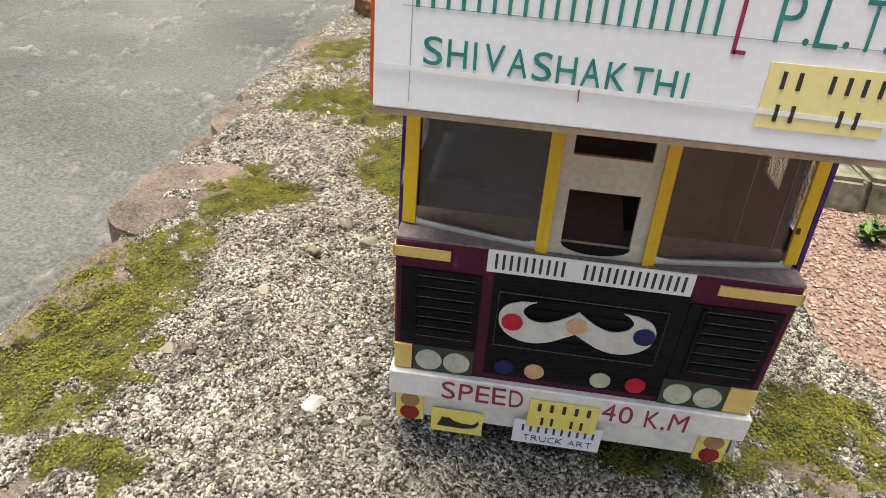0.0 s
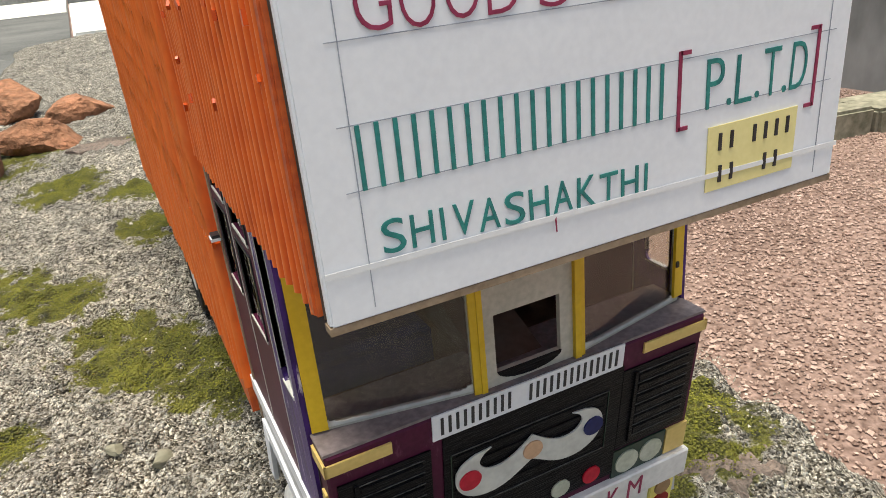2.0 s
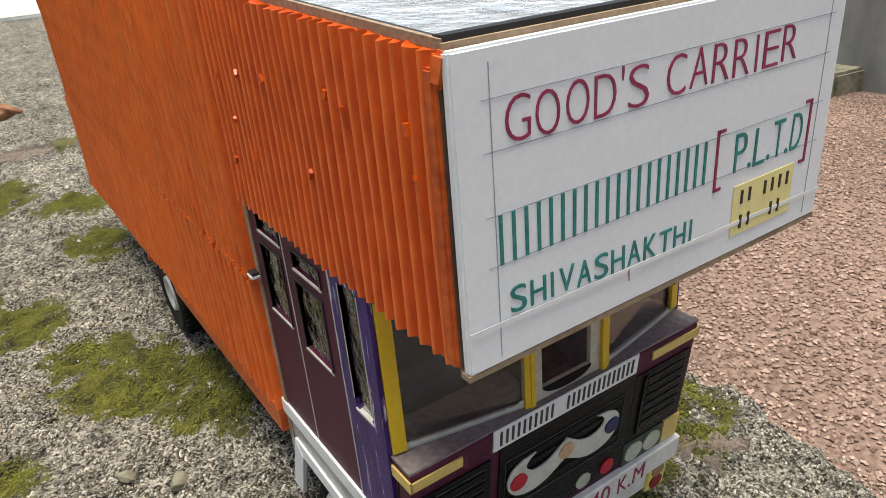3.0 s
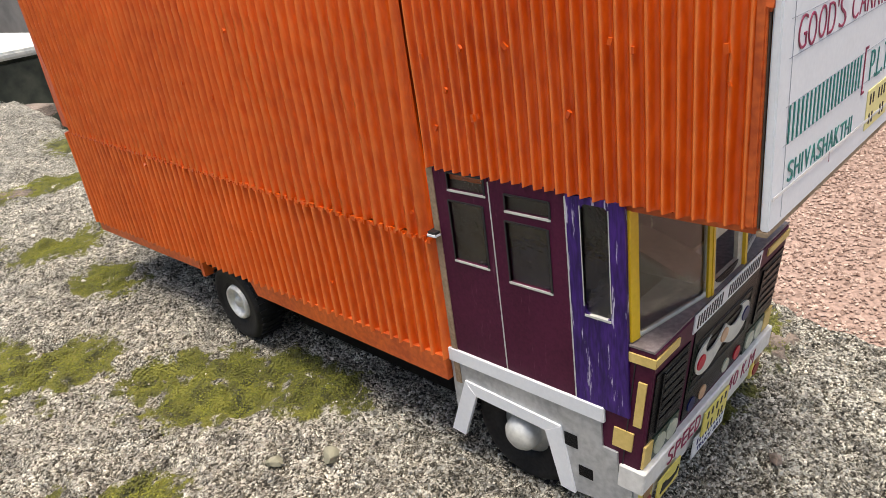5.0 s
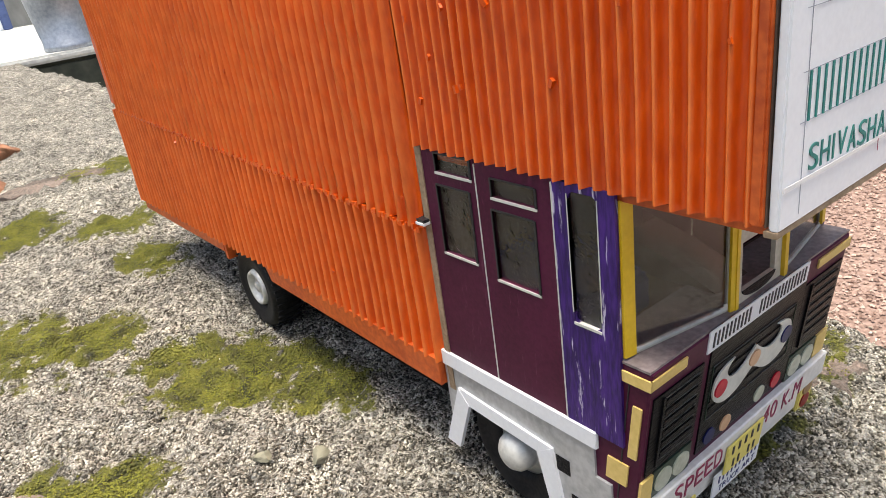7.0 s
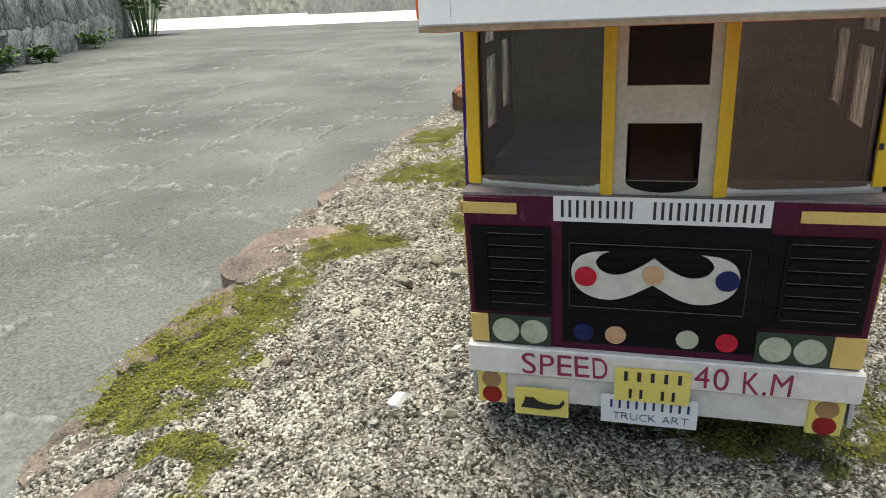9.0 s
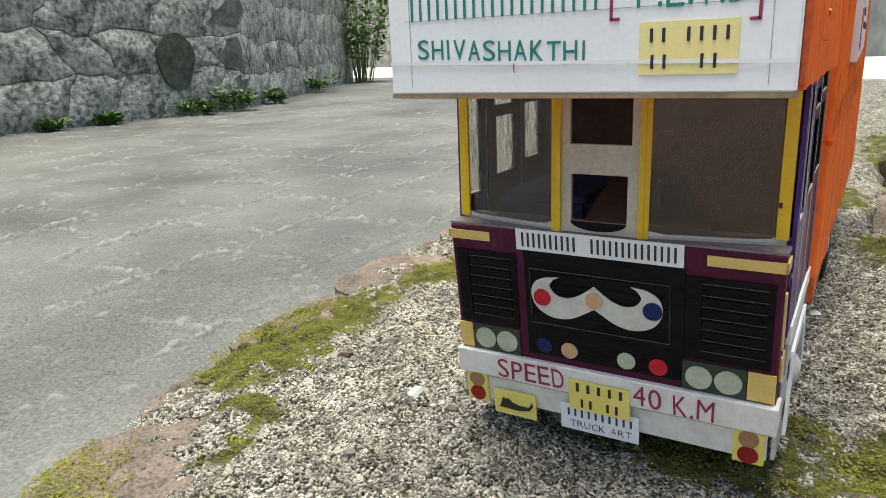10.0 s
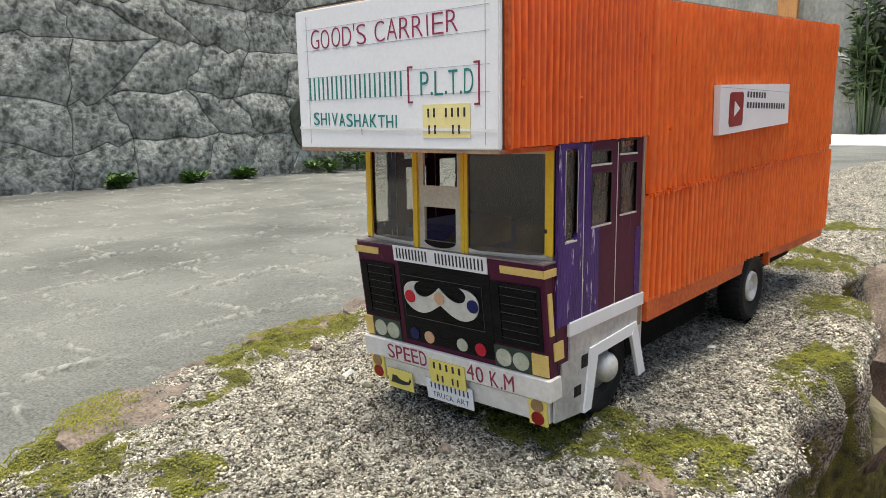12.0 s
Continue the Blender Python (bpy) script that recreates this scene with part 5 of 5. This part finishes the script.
card = part("card", lean(box(-0.0200, 0.0185, -0.0036, -0.0029, 0.0205, 0.0350)), WHITE, lower, "white card with blue lettering")
bars(-0.0175, 0.0165, 0.0285, 0.0325, -0.0036, 10, card, INK_BLUE, fill=0.28, sloped=True)
part("lettering", lean(lettering("TRUCK ART", -0.0155, 0.0155, 0.0225, 0.0262, -0.0036, seed=9)), INK_BLUE, card, "dark blue hand lettering")

# cab sides: doors, quarter panels, skirts
for side in (-1, 1):
    xs = sorted((side * 0.0738, side * 0.0756))
    xi = sorted((side * 0.0741, side * 0.0746))
    for y0, y1, wins in ((0.0405, 0.0815, [(0.0490, 0.0725, 0.1740, 0.1812), (0.0505, 0.0735, 0.1375, 0.1680)]), (0.0823, 0.1180, [(0.0850, 0.1070, 0.1790, 0.1868), (0.0870, 0.1080, 0.1410, 0.1725)])):
        door = part("door", holed((y0, y1, 0.0835, 0.1885), wins, "x", *xs), MAROON, truck, "maroon card door with two window openings")
        for w in wins:
            g = part("window_pane", box(*xi, w[0] - 0.0005, w[1] + 0.0005, w[2] - 0.0005, w[3] + 0.0005), GLASS_SIDE, door, "clear plastic pane")
            g.visible_shadow = False
            o = sorted((side * 0.0742, side * 0.0761))
            rim = [box(*o, w[0] - 0.0009, w[1] + 0.0009, w[2] - 0.0012, w[2] - 0.0001)]
            part("sill", joined(rim), PALE_GREY, door, "pale glue line under the window")
            part("window_rim", joined([box(*o, w[0] - 0.0011, w[0], w[2], w[3] + 0.0006), box(*o, w[1], w[1] + 0.0008, w[2], w[3] + 0.0006), box(*o, w[0], w[1], w[3] + 0.0001, w[3] + 0.0009)]), BLACK_EDGE, door, "dark window edge")
    part("door_gap", box(*sorted((side * 0.0739, side * 0.0758)), 0.0816, 0.0822, 0.084, 0.186), PALE_GREY, truck, "pale worn gap between the doors")
    q = part("quarter_panel", holed((0.0125, 0.0400, 0.0835, 0.1870), [(0.0200, 0.0330, 0.1320, 0.1840)], "x", *sorted((side * 0.0742, side * 0.0759))), VIOLET, truck, "violet painted quarter panel with a tall window")
    g = part("window_pane", box(*xi, 0.0195, 0.0335, 0.1315, 0.1845), GLASS_SIDE, q, "clear plastic pane")
    g.visible_shadow = False
    tr = [box(*sorted((side * 0.0742, side * 0.0762)), 0.0200, 0.0330, 0.1310, 0.1321), box(*sorted((side * 0.0742, side * 0.0761)), 0.0196, 0.0200, 0.136, 0.183), box(*sorted((side * 0.0742, side * 0.0761)), 0.0330, 0.0334, 0.136, 0.183)]
    part("window_trim", joined(tr), PALE_GREY, q, "pale glue trim round the tall window")
    for cy, sy in ((0.0200, 1), (0.0330, -1)):
        for cz, sz in ((0.1320, 1), (0.1840, -1)):
            arc = [(cy + sy * 0.0028 * (1 - math.sin(w)), cz + sz * 0.0028 * (1 - math.cos(w))) for w in [k * math.pi / 12 for k in range(7)]]
            part("corner_fillet", prism([(cy, cz)] + arc, "x", *sorted((side * 0.0743, side * 0.0758))), VIOLET, q)
    part("door_edge", box(*sorted((side * 0.0742, side * 0.0761)), 0.0400, 0.0406, 0.0845, 0.186), PALE_GREY, truck, "white worn edge of the door")
    if side > 0:
        for c in ((0.0408, 0.0600, 0.0845, 0.1360), (0.0408, 0.0492, 0.136, 0.1860), (0.1090, 0.1170, 0.0845, 0.1300)):
            part("paint_overlap", box(0.0750, 0.0759, *c), VIOLET, truck, "violet paint brushed over the door")
    part("white_strip", box(*sorted((side * 0.0745, side * 0.0767)), 0.0255, 0.1235, 0.0755, 0.0842, 0.0004), WHITE, truck, "white card strip along the cab side")
    # skirt outline with its wheel arch
    out = [(0.0125, 0.0270), (0.0440, 0.0235), (0.0560, 0.0560), (0.1070, 0.0580), (0.1190, 0.0260), (0.1230, 0.0300), (0.1230, 0.0760), (0.0275, 0.0760), (0.0275, 0.0605), (0.0195, 0.0605), (0.0195, 0.0445), (0.0125, 0.0445)]
    skirt = part("skirt", prism(out, "x", *sorted((side * 0.0740, side * 0.0757))), SILVER, truck, "grey silver card skirt with a wheel arch")
    fr = [prism([(0.0440, 0.0230), (0.0525, 0.0235), (0.0600, 0.0560), (0.0505, 0.0625)], "x", *sorted((side * 0.0750, side * 0.0771))),
          prism([(0.0506, 0.0626), (0.0590, 0.0560), (0.1060, 0.0575), (0.1130, 0.0655)], "x", *sorted((side * 0.0750, side * 0.0769))),
          prism([(0.1130, 0.0655), (0.1060, 0.0575), (0.1185, 0.0255), (0.1285, 0.0262)], "x", *sorted((side * 0.0750, side * 0.0771)))]
    for b in fr:
        part("arch_trim", b, WHITE, skirt, "white card wheel-arch strip")
    for c in ((0.0415, 0.0490, 0.0520, 0.0600), (0.0335, 0.0415, 0.0360, 0.0425)):
        part("step_hole", box(*sorted((side * 0.0745, side * 0.0760)), *c), BLACK, skirt, "square black step hole")

# inside the cab and below it
part("cab_floor", box(-0.0738, 0.0738, 0.010, 0.117, 0.083, 0.0855), BROWN, truck, "brown cab floor")
part("cab_back", box(-0.0736, 0.0736, 0.1145, 0.1175, 0.0855, 0.1832), BROWN, truck, "brown cab back wall")
part("bench_seat", box(-0.070, -0.018, 0.040, 0.112, 0.0855, 0.1300, 0.004), SEAT_BLUE, truck, "dark blue bench seat")
part("dashboard", box(-0.0735, 0.0735, 0.016, 0.032, 0.0855, 0.1210, 0.001), BROWN, truck, "brown card dashboard")
part("card_flap", prism([(0.012, 0.1218), (0.060, 0.1218), (0.060, 0.1380), (0.040, 0.1330)], "x", -0.013, 0.011), BROWN, truck, "folded tan card flap inside the cab")
part("chassis", box(-0.034, 0.034, 0.02, 0.585, 0.038, 0.066, 0.002), CHASSIS, truck, "dark chassis beam")
# added near-black boxes stop light from the far side and deepen the shadow
part("underbody_light_block", box(-0.048, 0.048, 0.122, 0.322, 0.021, 0.066, 0.002), CHASSIS, truck, "added dark box that keeps light out under the body")
part("rear_light_block", box(-0.048, 0.048, 0.404, 0.590, 0.036, 0.066, 0.002), CHASSIS, truck, "added dark box that keeps light out behind the rear axle")
part("nose_back", box(-0.070, 0.070, 0.018, 0.026, 0.030, 0.083), CHASSIS, truck, "dark board behind the bumper")


def wheel(x, y, z, r, width, front, side):
    pr = [(r * 0.44, -width / 2), (r * 0.90, -width / 2), (r, -width / 2 + 0.004), (r, width / 2 - 0.004), (r * 0.90, width / 2), (r * 0.80, width / 2 + 0.0006), (r * 0.74, width / 2 - 0.0008), (r * 0.56, width / 2 - 0.001), (r * 0.46, width / 2 - 0.002)]
    m = Matrix.Translation((x, y, z)) @ Matrix.Diagonal((side, 1, 1, 1))
    w = part("wheel", moved(lathe(pr + [(r * 0.44, -width / 2)]), m), RUBBER, truck, "black rubber wheel", True)
    tread = []
    for k in range(36):
        a = 2 * math.pi * k / 36
        tread.append(moved(box(-width * 0.46, width * 0.46, -0.0010, 0.0010, r - 0.0006, r + 0.0007), m @ Matrix.Rotation(a, 4, "X")))
    part("tread", joined(tread), RUBBER, w)
    if front:
        cap = [(0.0, width / 2 + 0.0085), (0.004, width / 2 + 0.0082), (0.0072, width / 2 + 0.0066), (0.0094, width / 2 + 0.004), (0.0102, width / 2), (0.0104, width / 2 - 0.004), (0.0150, width / 2 - 0.004), (0.0150, 0)]
    else:
        cap = [(0.0, width / 2 - 0.001), (0.004, width / 2 - 0.001), (0.005, width / 2 - 0.003), (0.009, width / 2 - 0.0045), (0.0108, width / 2 - 0.003), (0.0118, width / 2 + 0.0004), (0.0136, width / 2 + 0.0002), (0.0146, width / 2 - 0.002), (0.0148, 0)]
    part("hub", moved(lathe(cap), m), CHROME, w, "silver hub cap", True)
    part("axle", moved(lathe([(0.0, -0.03), (0.004, -0.03), (0.004, 0), (0.0, 0)], 12), m), CHASSIS, w)


for side in (-1, 1):
    wheel(side * 0.0625, 0.080, 0.0415, 0.0330, 0.016, True, side)
    wheel(side * 0.0655, 0.361, 0.0430, 0.0335, 0.022, False, side)

# sticker on the side
st = part("side_sticker", prism([(0.228, 0.1865), (0.409, 0.1940), (0.407, 0.2300), (0.226, 0.2240)], "x", 0.0800, 0.0847), WHITE, truck, "white paper sticker with a play symbol")
sym = [(y, z) for cy, cz, a0 in ((0.275, 0.2160, 0), (0.251, 0.2150, 90), (0.251, 0.1965, 180), (0.275, 0.1975, 270)) for y, z in [(cy + 0.004 * math.cos(radians(a0 + q)), cz + 0.004 * math.sin(radians(a0 + q))) for q in (0, 22, 45, 67, 90)]]
part("play_symbol", prism(sym, "x", 0.0847, 0.0850), RED_DARK, st, "dark red rounded square")
part("play_arrow", prism([(0.258, 0.2005), (0.271, 0.2068), (0.258, 0.2125)], "x", 0.0850, 0.0852), WHITE, st)
for z, n in ((0.2158, 7), (0.2072, 15)):
    for k in range(n):
        y = 0.288 + k * 0.0073
        part("bar", box(0.0847, 0.0849, y, y + 0.0042, z, z + 0.0048), INK_BLACK, st)
part("pencil_line", box(0.0847, 0.0848, 0.228, 0.406, 0.2222, 0.2225), PENCIL, st, "thin grey ruled line")

# ---------------------------------------------------------------- things behind


def bucket(x, y, z, r, h):
    t = thing("bucket", (x, y, z), "galvanised grey bucket standing on the platform", "bucket")
    pr = [(0.0, 0.004), (r * 0.78, 0.0), (r * 0.80, 0.01), (r * 0.80, 0.03), (r * 0.78, 0.032), (r * 0.97, h - 0.03), (r, h - 0.02), (r * 1.02, h), (r * 0.98, h), (r * 0.94, h - 0.03), (r * 0.76, 0.03), (0.0, 0.03)]
    m = Matrix.Translation((x, y, z)) @ Matrix.Rotation(-math.pi / 2, 4, "Y")
    part("bucket_body", moved(lathe(pr), m), STEEL, t, smooth=True)
    arc = []
    for k in range(14):
        a, b = math.pi * k / 14, math.pi * (k + 1) / 14
        p, q = (Vector((x + r * math.cos(w), y - r * 0.35 * math.sin(w), z + h - 0.02 - 0.10 * math.sin(w) * 0.3)) for w in (a, b))
        arc.append(box(min(p.x, q.x), max(p.x, q.x) + 0.002, min(p.y, q.y), max(p.y, q.y) + 0.006, min(p.z, q.z), max(p.z, q.z) + 0.006))
    part("handle", joined(arc), STEEL, t, "wire handle")


bucket(0.60, 4.12, -0.003, 0.155, 0.30)
post = thing("gate_post", (0.92, 8.6, -0.005), "white and blue painted post by the grey wall", "post")
part("white_face", box(0.84, 0.93, 8.55, 8.65, -0.005, 2.2, 0.01), WHITE_PAINT, post)
part("blue_face", box(0.93, 1.02, 8.55, 8.65, -0.005, 2.2, 0.01), BLUE_PAINT, post, "blue painted side")
tagged(part("wooden_post", box(-10.6, -9.7, 37.5, 37.9, -0.63, 7.0, 0.03), WOOD), "orange-brown wooden post against the wall", "post")
hb = []
for k in range(24):
    x0, x1 = (-8.6 + 3.6 * w / 24 for w in (k, k + 1))
    z0, z1 = (1.5 + 2.2 * ((-5.0 - x) / 3.6) ** 1.6 for x in (x0, x1))
    hb.append(prism([(x0, z0), (x1, z1), (x1, z1 + 0.25), (x0, z0 + 0.25)], "y", 37.8, 37.98))
tagged(part("hose", joined(hb), HOSE), "pale grey hose hanging on the wall", "hose")
